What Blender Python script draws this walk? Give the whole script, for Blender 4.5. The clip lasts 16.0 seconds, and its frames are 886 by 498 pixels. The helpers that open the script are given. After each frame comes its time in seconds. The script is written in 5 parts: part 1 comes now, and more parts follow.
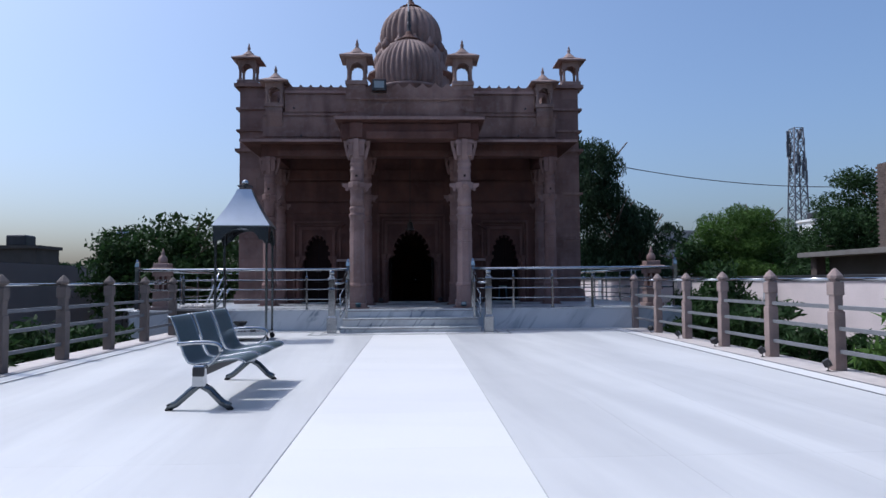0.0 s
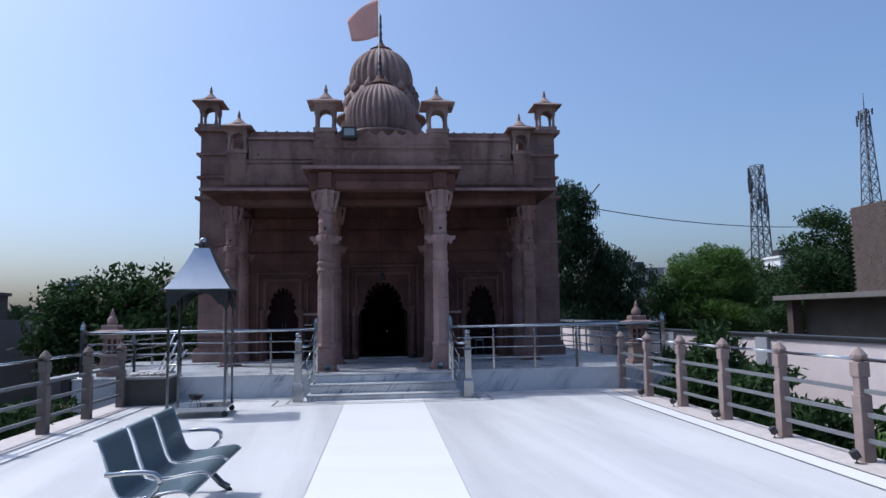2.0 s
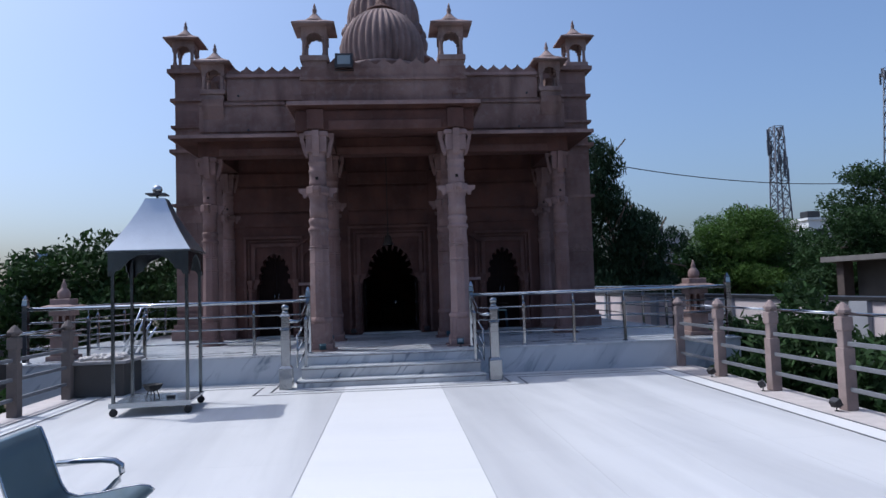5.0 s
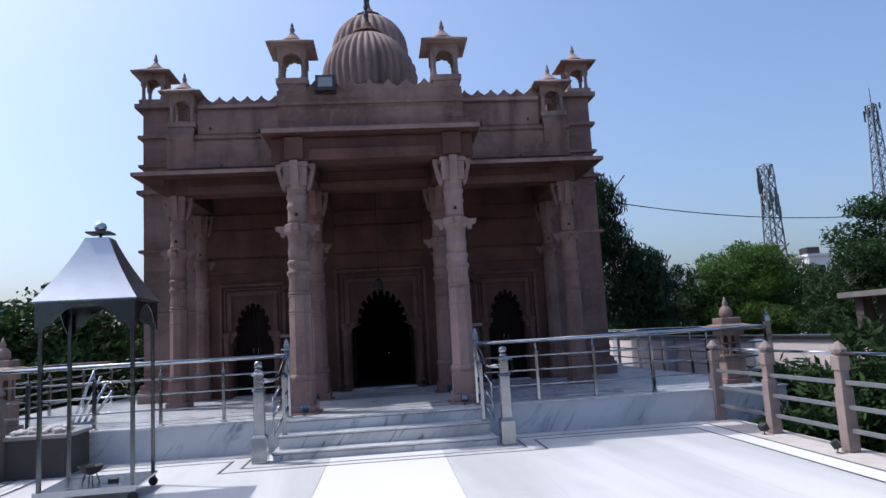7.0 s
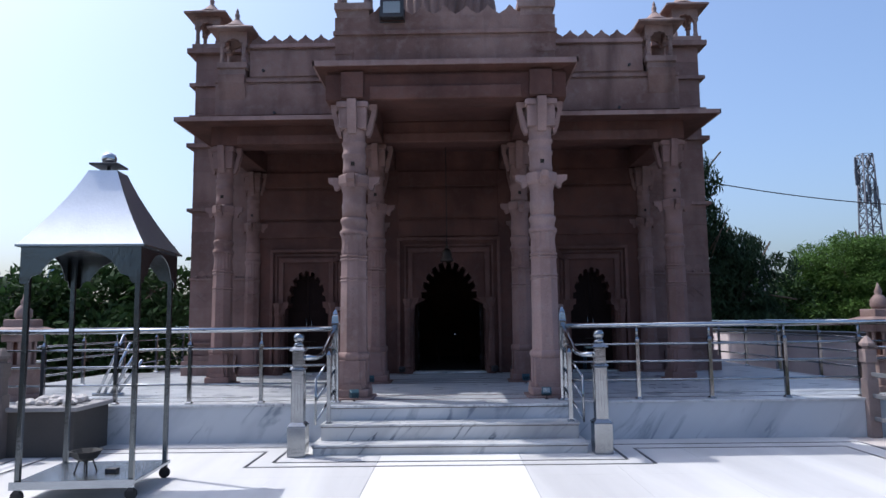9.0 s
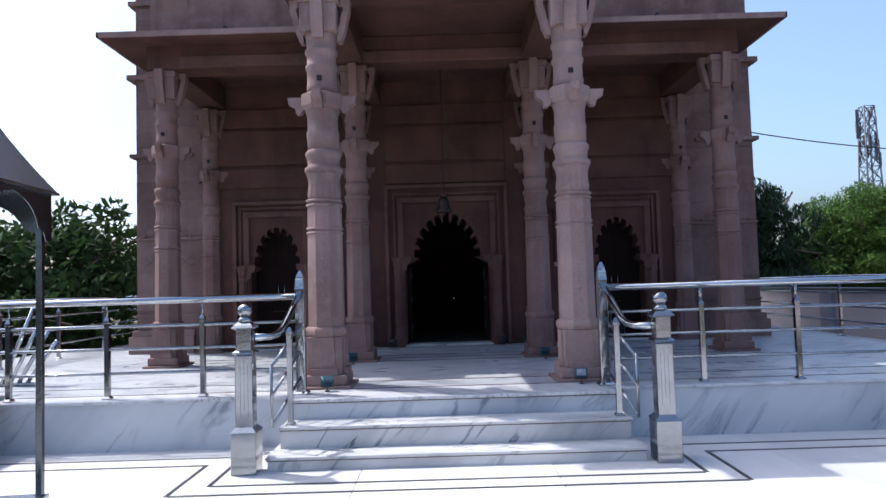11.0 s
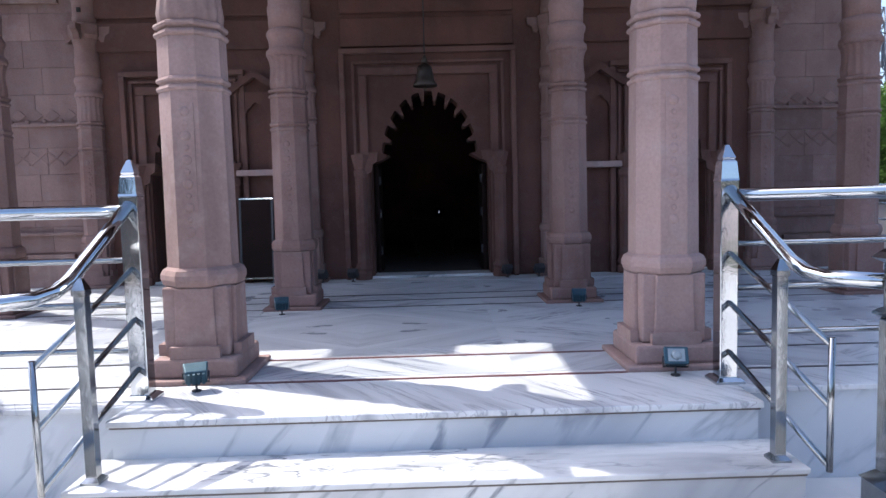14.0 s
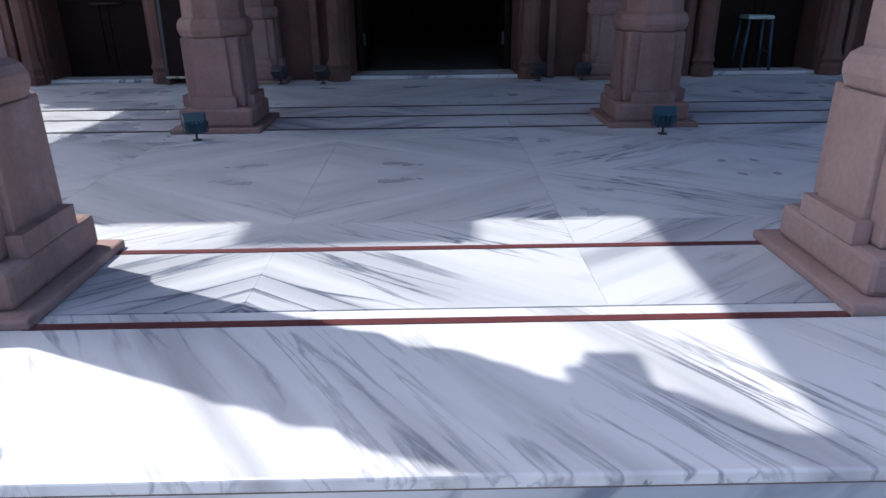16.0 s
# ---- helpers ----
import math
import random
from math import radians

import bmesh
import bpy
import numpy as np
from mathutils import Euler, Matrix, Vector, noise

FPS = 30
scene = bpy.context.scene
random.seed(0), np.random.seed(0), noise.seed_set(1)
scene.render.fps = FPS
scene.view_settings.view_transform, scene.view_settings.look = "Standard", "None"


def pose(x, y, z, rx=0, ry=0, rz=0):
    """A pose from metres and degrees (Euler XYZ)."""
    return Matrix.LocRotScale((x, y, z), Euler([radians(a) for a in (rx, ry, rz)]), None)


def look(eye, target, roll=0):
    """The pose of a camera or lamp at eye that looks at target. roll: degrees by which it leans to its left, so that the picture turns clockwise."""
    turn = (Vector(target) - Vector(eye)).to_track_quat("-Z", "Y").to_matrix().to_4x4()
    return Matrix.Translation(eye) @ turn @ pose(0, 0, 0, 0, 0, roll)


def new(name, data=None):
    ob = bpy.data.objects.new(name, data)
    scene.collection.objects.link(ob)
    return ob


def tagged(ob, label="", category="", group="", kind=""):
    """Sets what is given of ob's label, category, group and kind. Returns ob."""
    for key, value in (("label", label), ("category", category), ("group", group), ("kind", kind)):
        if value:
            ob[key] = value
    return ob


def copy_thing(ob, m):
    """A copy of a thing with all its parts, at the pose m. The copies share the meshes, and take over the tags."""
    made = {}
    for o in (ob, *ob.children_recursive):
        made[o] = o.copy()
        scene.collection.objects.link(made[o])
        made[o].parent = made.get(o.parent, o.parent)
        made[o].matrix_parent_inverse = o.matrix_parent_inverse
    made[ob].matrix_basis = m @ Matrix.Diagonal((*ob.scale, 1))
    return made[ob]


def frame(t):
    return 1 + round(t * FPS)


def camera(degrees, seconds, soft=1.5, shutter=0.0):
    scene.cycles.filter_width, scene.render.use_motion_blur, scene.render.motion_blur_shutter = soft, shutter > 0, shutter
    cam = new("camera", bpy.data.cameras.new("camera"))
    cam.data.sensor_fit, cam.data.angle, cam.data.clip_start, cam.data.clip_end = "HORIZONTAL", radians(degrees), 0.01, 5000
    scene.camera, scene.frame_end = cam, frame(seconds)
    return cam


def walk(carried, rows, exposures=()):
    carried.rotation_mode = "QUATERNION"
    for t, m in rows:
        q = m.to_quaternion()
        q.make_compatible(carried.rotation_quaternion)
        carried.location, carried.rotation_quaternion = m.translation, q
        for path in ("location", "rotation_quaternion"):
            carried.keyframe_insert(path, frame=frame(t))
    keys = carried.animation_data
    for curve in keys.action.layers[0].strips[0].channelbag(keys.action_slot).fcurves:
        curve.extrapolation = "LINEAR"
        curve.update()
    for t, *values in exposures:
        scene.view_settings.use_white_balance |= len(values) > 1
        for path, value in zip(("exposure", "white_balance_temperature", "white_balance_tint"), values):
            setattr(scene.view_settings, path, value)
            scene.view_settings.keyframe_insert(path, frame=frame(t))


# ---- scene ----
cam = camera(66.7, 16.0)
PATH = [
    (0, (0.087, 0.813, 1.09), (0.172, 2.809, 1.185), -0.4),
    (0.5, (0.041, 1.102, 1.247), (0.369, 3.072, 1.144), -1.5),
    (1, (0.054, 1.256, 1.333), (0.248, 3.245, 1.403), 0.1),
    (1.5, (0.087, 1.398, 1.436), (0.234, 3.385, 1.617), 1.0),
    (2, (-0.024, 1.726, 1.632), (0.157, 3.708, 1.827), -1.0),
    (2.5, (-0.04, 1.994, 1.62), (0.098, 3.967, 1.919), 0.1),
    (3, (0.066, 2.364, 1.585), (0.178, 4.341, 1.871), -0.4),
    (3.5, (0.088, 2.831, 1.508), (0.337, 4.811, 1.629), -1.4),
    (4, (0.144, 3.281, 1.562), (0.384, 5.265, 1.64), 0.7),
    (4.2, (0.039, 3.519, 1.55), (0.249, 5.504, 1.679), -1.1),
    (6.5, (0.064, 5.451, 1.516), (0.163, 7.447, 1.592), -1.3),
    (7, (0.065, 5.859, 1.547), (0.246, 7.835, 1.798), -3.4),
    (7.5, (0.04, 6.39, 1.745), (0.151, 8.354, 2.112), -2.7),
    (8, (0.024, 6.755, 1.533), (0.032, 8.673, 2.099), -1.2),
    (8.5, (0.021, 7.231, 1.591), (0.112, 9.194, 1.963), -1.0),
    (9, (0.032, 7.685, 1.452), (0.011, 9.673, 1.665), -0.7),
    (9.2, (0.101, 7.915, 1.433), (0.104, 9.906, 1.627), 1.5),
    (11.3, (-0.062, 10.082, 1.459), (-0.065, 12.079, 1.559), -1.9),
    (11.5, (-0.007, 10.251, 1.487), (-0.004, 12.249, 1.579), -0.9),
    (12, (-0.034, 10.8, 1.449), (0.156, 12.791, 1.41), -1.8),
    (12.5, (-0.046, 11.316, 1.42), (-0.114, 13.31, 1.293), -2.4),
    (13, (-0.011, 11.888, 1.396), (0.098, 13.877, 1.212), -0.7),
    (13.5, (0.017, 12.383, 1.423), (-0.052, 14.381, 1.364), -1.9),
    (14, (-0.002, 12.954, 1.414), (0.03, 14.947, 1.253), -1.5),
    (14.5, (0.025, 13.439, 1.387), (-0.019, 15.418, 1.101), -1.1),
    (15, (0.003, 13.962, 1.338), (0.017, 15.934, 1.002), -1.2),
    (15.5, (-0.007, 14.497, 1.31), (0.024, 16.429, 0.793), 0.7),
    (16, (-0.001, 14.937, 1.235), (0.017, 16.794, 0.492), -0.7),
]
walk(cam, [(t, look(eye, target, roll)) for t, eye, target, roll in PATH],
     [(0.0, 0.06, 5750, 10), (0.5, -0.19, 5630, 10), (1.0, -0.14, 5660, 10), (1.5, 0.09, 5700, 10),
      (3.0, 0.18, 5750, 10), (4.0, -0.04, 5680, 10), (7.0, 0.39, 6030, 11), (7.5, 0.39, 6080, 11),
      (8.0, 0.11, 5920, 11), (8.5, 0.39, 6080, 11), (9.0, 0.53, 6030, 11), (11.5, 0.99, 6130, 11),
      (12.5, 0.79, 6000, 11), (13.0, 0.69, 6070, 11), (13.5, 1.54, 6480, 11), (14.0, 1.58, 6380, 11),
      (14.5, 1.44, 6410, 12), (15.0, 1.41, 6330, 11), (16.0, 1.17, 6230, 11)])

# ---- world and sun ----
SUN = Vector((-0.565, 0.265, 1.0)).normalized()
world = bpy.data.worlds.new("sky")
scene.world = world
world.use_nodes = True
wn = world.node_tree
sky = wn.nodes.new("ShaderNodeTexSky")
sky.sky_type = "NISHITA"
sky.sun_disc = False
sky.sun_elevation = math.asin(SUN.z)
sky.sun_rotation = math.atan2(SUN.x, SUN.y)
sky.air_density, sky.dust_density, sky.ozone_density = 1.0, 4.0, 4.1
wn.nodes["Background"].inputs["Strength"].default_value = 0.15
wn.links.new(sky.outputs[0], wn.nodes["Background"].inputs[0])
sun_data = bpy.data.lights.new("sun", "SUN")
sun_data.energy, sun_data.angle, sun_data.color = 2.8, radians(0.55), (1.0, 0.95, 0.88)
sun_lamp = new("sun", sun_data)
sun_lamp.matrix_world = look(SUN * 60, (0, 0, 0))

# ---- materials ----
def mat(name, color, rough=0.7, metal=0.0, var=0.25, scale=3.0, fine=40.0, bump=0.2, spec=None, random_by=0.0):
    """Base colour with stains at two scales, fine bump."""
    m = bpy.data.materials.new(name)
    m.use_nodes = True
    nt = m.node_tree
    bs = nt.nodes["Principled BSDF"]
    tc = nt.nodes.new("ShaderNodeTexCoord")
    big, small = nt.nodes.new("ShaderNodeTexNoise"), nt.nodes.new("ShaderNodeTexNoise")
    big.inputs["Scale"].default_value, small.inputs["Scale"].default_value = scale, fine
    big.inputs["Detail"].default_value, small.inputs["Detail"].default_value = 5, 3
    for n in (big, small):
        nt.links.new(tc.outputs["Object"], n.inputs["Vector"])
    mixn = nt.nodes.new("ShaderNodeMath")
    mixn.operation = "ADD"
    nt.links.new(big.outputs["Fac"], mixn.inputs[0])
    soft_fine = nt.nodes.new("ShaderNodeMapRange")
    soft_fine.inputs["To Min"].default_value, soft_fine.inputs["To Max"].default_value = 0.3, 0.7
    nt.links.new(small.outputs["Fac"], soft_fine.inputs["Value"])
    nt.links.new(soft_fine.outputs[0], mixn.inputs[1])
    ramp = nt.nodes.new("ShaderNodeMapRange")
    ramp.inputs["From Min"].default_value, ramp.inputs["From Max"].default_value = 0.6, 1.4
    ramp.inputs["To Min"].default_value, ramp.inputs["To Max"].default_value = 1 - var, 1 + var
    nt.links.new(mixn.outputs[0], ramp.inputs["Value"])
    last = ramp.outputs[0]
    if random_by:
        info = nt.nodes.new("ShaderNodeObjectInfo")
        r2 = nt.nodes.new("ShaderNodeMapRange")
        r2.inputs["To Min"].default_value, r2.inputs["To Max"].default_value = 1 - random_by, 1 + random_by
        nt.links.new(info.outputs["Random"], r2.inputs["Value"])
        mul = nt.nodes.new("ShaderNodeMath")
        mul.operation = "MULTIPLY"
        nt.links.new(last, mul.inputs[0])
        nt.links.new(r2.outputs[0], mul.inputs[1])
        last = mul.outputs[0]
    vm = nt.nodes.new("ShaderNodeVectorMath")
    vm.operation = "SCALE"
    vm.inputs[0].default_value = color
    nt.links.new(last, vm.inputs["Scale"])
    nt.links.new(vm.outputs[0], bs.inputs["Base Color"])
    bs.inputs["Roughness"].default_value, bs.inputs["Metallic"].default_value = rough, metal
    if spec is not None:
        bs.inputs["Specular IOR Level"].default_value = spec
    if bump:
        b = nt.nodes.new("ShaderNodeBump")
        b.inputs["Strength"].default_value, b.inputs["Distance"].default_value = bump, 0.02
        nt.links.new(mixn.outputs[0], b.inputs["Height"])
        nt.links.new(b.outputs[0], bs.inputs["Normal"])
    return m


def marble(name, base, vein, turn, density=1.0, rough=0.25, amount=0.55, placed=True, vary=0.0, lines=1.0, band=(0.48, 0.75)):
    """Polished marble with long slanted veins and cloudy bands."""
    m = bpy.data.materials.new(name)
    m.use_nodes = True
    nt = m.node_tree
    bs = nt.nodes["Principled BSDF"]
    tc, mp = nt.nodes.new("ShaderNodeTexCoord"), nt.nodes.new("ShaderNodeMapping")
    mp.inputs["Rotation"].default_value = [radians(a) for a in turn]
    geo = nt.nodes.new("ShaderNodeNewGeometry")
    where = geo.outputs["Position"] if placed else tc.outputs["Object"]
    nt.links.new(where, mp.inputs["Vector"])
    st = nt.nodes.new("ShaderNodeVectorMath")
    st.operation = "MULTIPLY"
    st.inputs[1].default_value = (0.45 * density, 5.0 * density, 2.0 * density)
    nt.links.new(mp.outputs[0], st.inputs[0])
    n1, n2, n3 = (nt.nodes.new("ShaderNodeTexNoise") for _ in range(3))
    n1.inputs["Scale"].default_value, n1.inputs["Detail"].default_value, n1.inputs["Distortion"].default_value = 1.6, 6, 0.6
    n2.inputs["Scale"].default_value, n2.inputs["Detail"].default_value, n2.inputs["Distortion"].default_value = 0.7, 4, 0.4
    n3.inputs["Scale"].default_value, n3.inputs["Detail"].default_value = 1.3, 5
    nt.links.new(st.outputs[0], n1.inputs["Vector"])
    nt.links.new(st.outputs[0], n2.inputs["Vector"])
    nt.links.new(where, n3.inputs["Vector"])
    sub = nt.nodes.new("ShaderNodeMath")
    sub.operation = "SUBTRACT"
    sub.inputs[1].default_value = 0.5
    nt.links.new(n1.outputs["Fac"], sub.inputs[0])
    ab = nt.nodes.new("ShaderNodeMath")
    ab.operation = "ABSOLUTE"
    nt.links.new(sub.outputs[0], ab.inputs[0])
    r1 = nt.nodes.new("ShaderNodeMapRange")
    r1.inputs["From Min"].default_value, r1.inputs["From Max"].default_value = 0.0, 0.035
    r1.inputs["To Min"].default_value, r1.inputs["To Max"].default_value = amount * lines, 0.0
    nt.links.new(ab.outputs[0], r1.inputs["Value"])
    gate = nt.nodes.new("ShaderNodeMapRange")
    gate.inputs["From Min"].default_value, gate.inputs["From Max"].default_value = 0.45, 0.65
    nt.links.new(n3.outputs["Fac"], gate.inputs["Value"])
    mul = nt.nodes.new("ShaderNodeMath")
    mul.operation = "MULTIPLY"
    nt.links.new(r1.outputs[0], mul.inputs[0])
    nt.links.new(gate.outputs[0], mul.inputs[1])
    r2 = nt.nodes.new("ShaderNodeMapRange")
    r2.inputs["From Min"].default_value, r2.inputs["From Max"].default_value = band
    r2.inputs["To Max"].default_value = amount * 0.7
    nt.links.new(n2.outputs["Fac"], r2.inputs["Value"])
    add = nt.nodes.new("ShaderNodeMath")
    add.operation, add.use_clamp = "ADD", True
    nt.links.new(mul.outputs[0], add.inputs[0])
    nt.links.new(r2.outputs[0], add.inputs[1])
    mix = nt.nodes.new("ShaderNodeMix")
    mix.data_type = "RGBA"
    mix.inputs["A"].default_value, mix.inputs["B"].default_value = (*base, 1), (*vein, 1)
    nt.links.new(add.outputs[0], mix.inputs["Factor"])
    info, tone, vm = nt.nodes.new("ShaderNodeObjectInfo"), nt.nodes.new("ShaderNodeMapRange"), nt.nodes.new("ShaderNodeVectorMath")
    tone.inputs["To Min"].default_value, tone.inputs["To Max"].default_value = 1 - vary, 1 + vary
    nt.links.new(info.outputs["Random"], tone.inputs["Value"])
    vm.operation = "SCALE"
    nt.links.new(mix.outputs["Result"], vm.inputs[0])
    nt.links.new(tone.outputs[0], vm.inputs["Scale"])
    nt.links.new(vm.outputs[0], bs.inputs["Base Color"])
    rr = nt.nodes.new("ShaderNodeMapRange")
    rr.inputs["To Min"].default_value, rr.inputs["To Max"].default_value = rough, rough + 0.25
    nt.links.new(n3.outputs["Fac"], rr.inputs["Value"])
    nt.links.new(rr.outputs[0], bs.inputs["Roughness"])
    return m


def leafy(name, color, rough=0.75):
    """Leaf colour that varies from leaf to leaf."""
    m = bpy.data.materials.new(name)
    m.use_nodes = True
    nt = m.node_tree
    bs = nt.nodes["Principled BSDF"]
    geo = nt.nodes.new("ShaderNodeNewGeometry")
    r = nt.nodes.new("ShaderNodeMapRange")
    r.inputs["To Min"].default_value, r.inputs["To Max"].default_value = 0.55, 1.45
    nt.links.new(geo.outputs["Random Per Island"], r.inputs["Value"])
    vm = nt.nodes.new("ShaderNodeVectorMath")
    vm.operation = "SCALE"
    vm.inputs[0].default_value = color
    nt.links.new(r.outputs[0], vm.inputs["Scale"])
    nt.links.new(vm.outputs[0], bs.inputs["Base Color"])
    bs.inputs["Roughness"].default_value = rough
    bs.inputs["Specular IOR Level"].default_value = 0.2
    tr = nt.nodes.new("ShaderNodeBsdfTranslucent")
    nt.links.new(vm.outputs[0], tr.inputs["Color"])
    ms = nt.nodes.new("ShaderNodeMixShader")
    ms.inputs[0].default_value = 0.25
    nt.links.new(bs.outputs[0], ms.inputs[1])
    nt.links.new(tr.outputs[0], ms.inputs[2])
    nt.links.new(ms.outputs[0], nt.nodes["Material Output"].inputs["Surface"])
    return m


def sandstone(name, light, dark, grey, random_by=0.0, soot=0.32):
    """Sandstone: blotches of two tones, rain streaks, pits and a rough dressed face."""
    m = bpy.data.materials.new(name)
    m.use_nodes = True
    nt = m.node_tree
    bs = nt.nodes["Principled BSDF"]
    geo = nt.nodes.new("ShaderNodeNewGeometry")

    def noise_at(scale, detail, stretch=None):
        n = nt.nodes.new("ShaderNodeTexNoise")
        n.inputs["Scale"].default_value, n.inputs["Detail"].default_value = scale, detail
        src = geo.outputs["Position"]
        if stretch:
            v = nt.nodes.new("ShaderNodeVectorMath")
            v.operation = "MULTIPLY"
            v.inputs[1].default_value = stretch
            nt.links.new(src, v.inputs[0])
            src = v.outputs[0]
        nt.links.new(src, n.inputs["Vector"])
        return n.outputs["Fac"]

    def span(src, a, b, c, d):
        q = nt.nodes.new("ShaderNodeMapRange")
        for key, val in zip(("From Min", "From Max", "To Min", "To Max"), (a, b, c, d)):
            q.inputs[key].default_value = val
        nt.links.new(src, q.inputs["Value"])
        return q.outputs[0]

    def blend(fac, a, b):
        q = nt.nodes.new("ShaderNodeMix")
        q.data_type = "RGBA"
        nt.links.new(fac, q.inputs["Factor"])
        for key, val in (("A", a), ("B", b)):
            if isinstance(val, tuple):
                q.inputs[key].default_value = (*val, 1)
            else:
                nt.links.new(val, q.inputs[key])
        return q.outputs["Result"]

    broad, mid, pit = noise_at(1.3, 6), noise_at(9, 5), noise_at(55, 4)
    streak = noise_at(1.0, 5, (3.0, 3.0, 0.45))
    c = blend(span(broad, 0.38, 0.62, 0, 1), light, dark)
    c = blend(span(mid, 0.5, 0.72, 0, 0.55), c, grey)
    c = blend(span(streak, 0.52, 0.72, 0, soot), c, tuple(v * 0.45 for v in dark))
    k = span(pit, 0.3, 0.7, 0.92, 1.08)
    if random_by:
        info, mul = nt.nodes.new("ShaderNodeObjectInfo"), nt.nodes.new("ShaderNodeMath")
        mul.operation = "MULTIPLY"
        nt.links.new(k, mul.inputs[0])
        nt.links.new(span(info.outputs["Random"], 0, 1, 1 - random_by, 1 + random_by), mul.inputs[1])
        k = mul.outputs[0]
    vm = nt.nodes.new("ShaderNodeVectorMath")
    vm.operation = "SCALE"
    nt.links.new(c, vm.inputs[0])
    nt.links.new(k, vm.inputs["Scale"])
    nt.links.new(vm.outputs[0], bs.inputs["Base Color"])
    bs.inputs["Roughness"].default_value = 0.82
    bs.inputs["Specular IOR Level"].default_value = 0.3
    b1, b2 = nt.nodes.new("ShaderNodeBump"), nt.nodes.new("ShaderNodeBump")
    b1.inputs["Strength"].default_value, b1.inputs["Distance"].default_value = 0.45, 0.02
    b2.inputs["Strength"].default_value, b2.inputs["Distance"].default_value = 0.16, 0.005
    nt.links.new(mid, b1.inputs["Height"])
    nt.links.new(pit, b2.inputs["Height"])
    nt.links.new(b1.outputs[0], b2.inputs["Normal"])
    nt.links.new(b2.outputs[0], bs.inputs["Normal"])
    return m


# Red stone, its colour taken darker to deepen the shade in the portico.
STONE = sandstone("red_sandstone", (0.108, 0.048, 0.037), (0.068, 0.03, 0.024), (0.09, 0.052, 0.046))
STONE_BLOCK = sandstone("sandstone_blocks", (0.21, 0.133, 0.118), (0.15, 0.088, 0.077), (0.2, 0.145, 0.135), 0.14)
STONE_TRIM = sandstone("moulded_red_sandstone", (0.138, 0.069, 0.056), (0.088, 0.042, 0.034), (0.12, 0.078, 0.069))
# Paler than the portico stone: weathering, plus the light on the upper walls.
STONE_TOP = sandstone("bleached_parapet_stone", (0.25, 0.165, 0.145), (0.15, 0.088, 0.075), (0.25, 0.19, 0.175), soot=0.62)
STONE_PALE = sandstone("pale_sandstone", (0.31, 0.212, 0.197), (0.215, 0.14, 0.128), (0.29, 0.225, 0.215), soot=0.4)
# Inner columns: a redder stone, also darkened for the shade they stand in.
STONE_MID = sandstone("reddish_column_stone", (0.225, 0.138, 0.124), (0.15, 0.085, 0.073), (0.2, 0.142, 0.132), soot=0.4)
STONE_DOME = sandstone("weathered_dome_stone", (0.3, 0.215, 0.195), (0.2, 0.135, 0.12), (0.285, 0.225, 0.21), soot=0.7)
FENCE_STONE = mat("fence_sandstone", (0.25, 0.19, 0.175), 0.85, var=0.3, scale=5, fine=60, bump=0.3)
# Left posts: fence stone darkened for the faces turned away from the sun.
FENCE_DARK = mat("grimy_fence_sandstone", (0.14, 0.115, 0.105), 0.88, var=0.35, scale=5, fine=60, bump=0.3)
FLOOR_SIDE = marble("terrace_marble", (0.56, 0.555, 0.55), (0.3, 0.3, 0.31), (0, 0, 85), 0.42, 0.4, 0.65, vary=0.012, lines=0.1, band=(0.38, 0.66))
FLOOR_MID = marble("walkway_marble", (0.66, 0.65, 0.64), (0.54, 0.54, 0.55), (0, 0, 8), 0.3, 0.4, 0.5, vary=0.015, lines=0.15)
PLAT = marble("platform_marble", (0.47, 0.488, 0.51), (0.1, 0.12, 0.16), (0, 0, 36), 1.25, 0.18, 0.85, placed=False, vary=0.02, lines=1.4, band=(0.44, 0.7))
PLAT_FRONT = marble("platform_front_marble", (0.54, 0.55, 0.565), (0.12, 0.13, 0.16), (0, 0, 55), 1.7, 0.2, 0.9)
STEP_M = marble("step_marble", (0.55, 0.55, 0.545), (0.11, 0.12, 0.14), (0, 50, 0), 1.5, 0.25, 0.85, lines=1.5, band=(0.45, 0.7))
PLINTH_M = marble("plinth_marble", (0.5, 0.525, 0.555), (0.15, 0.18, 0.23), (0, 50, 0), 1.0, 0.25, 0.95)
GROUT = mat("pale_grout", (0.4, 0.4, 0.4), 0.9)
EDGE = mat("edge_granite", (0.5, 0.45, 0.43), 0.6, var=0.2, scale=6, fine=120)
BLACK_INLAY = mat("black_granite_inlay", (0.03, 0.03, 0.035), 0.35, var=0.2)
RED_INLAY = mat("red_stone_inlay", (0.09, 0.026, 0.028), 0.4, var=0.25, scale=6)
STEEL = mat("stainless_steel", (0.44, 0.46, 0.48), 0.08, 1.0, var=0.1, scale=6, fine=60, bump=0.03)
STEEL_DIM = mat("worn_rail_steel", (0.3, 0.315, 0.33), 0.13, 1.0, var=0.25, scale=7, fine=50, bump=0.06)
OLD_SLAB = mat("weathered_slab_concrete", (0.15, 0.14, 0.135), 0.95, var=0.3, scale=2, fine=20, bump=0.3)
STEEL_DULL = mat("sheet_steel", (0.36, 0.39, 0.42), 0.26, 1.0, var=0.12, scale=3, fine=50, bump=0.06)
BENCH_GREY = mat("grey_coated_metal", (0.125, 0.175, 0.195), 0.3, 0.5, var=0.12, scale=4, fine=200, bump=0.08)
DARK_METAL = mat("dark_metal", (0.05, 0.05, 0.055), 0.5, 0.6, var=0.3)
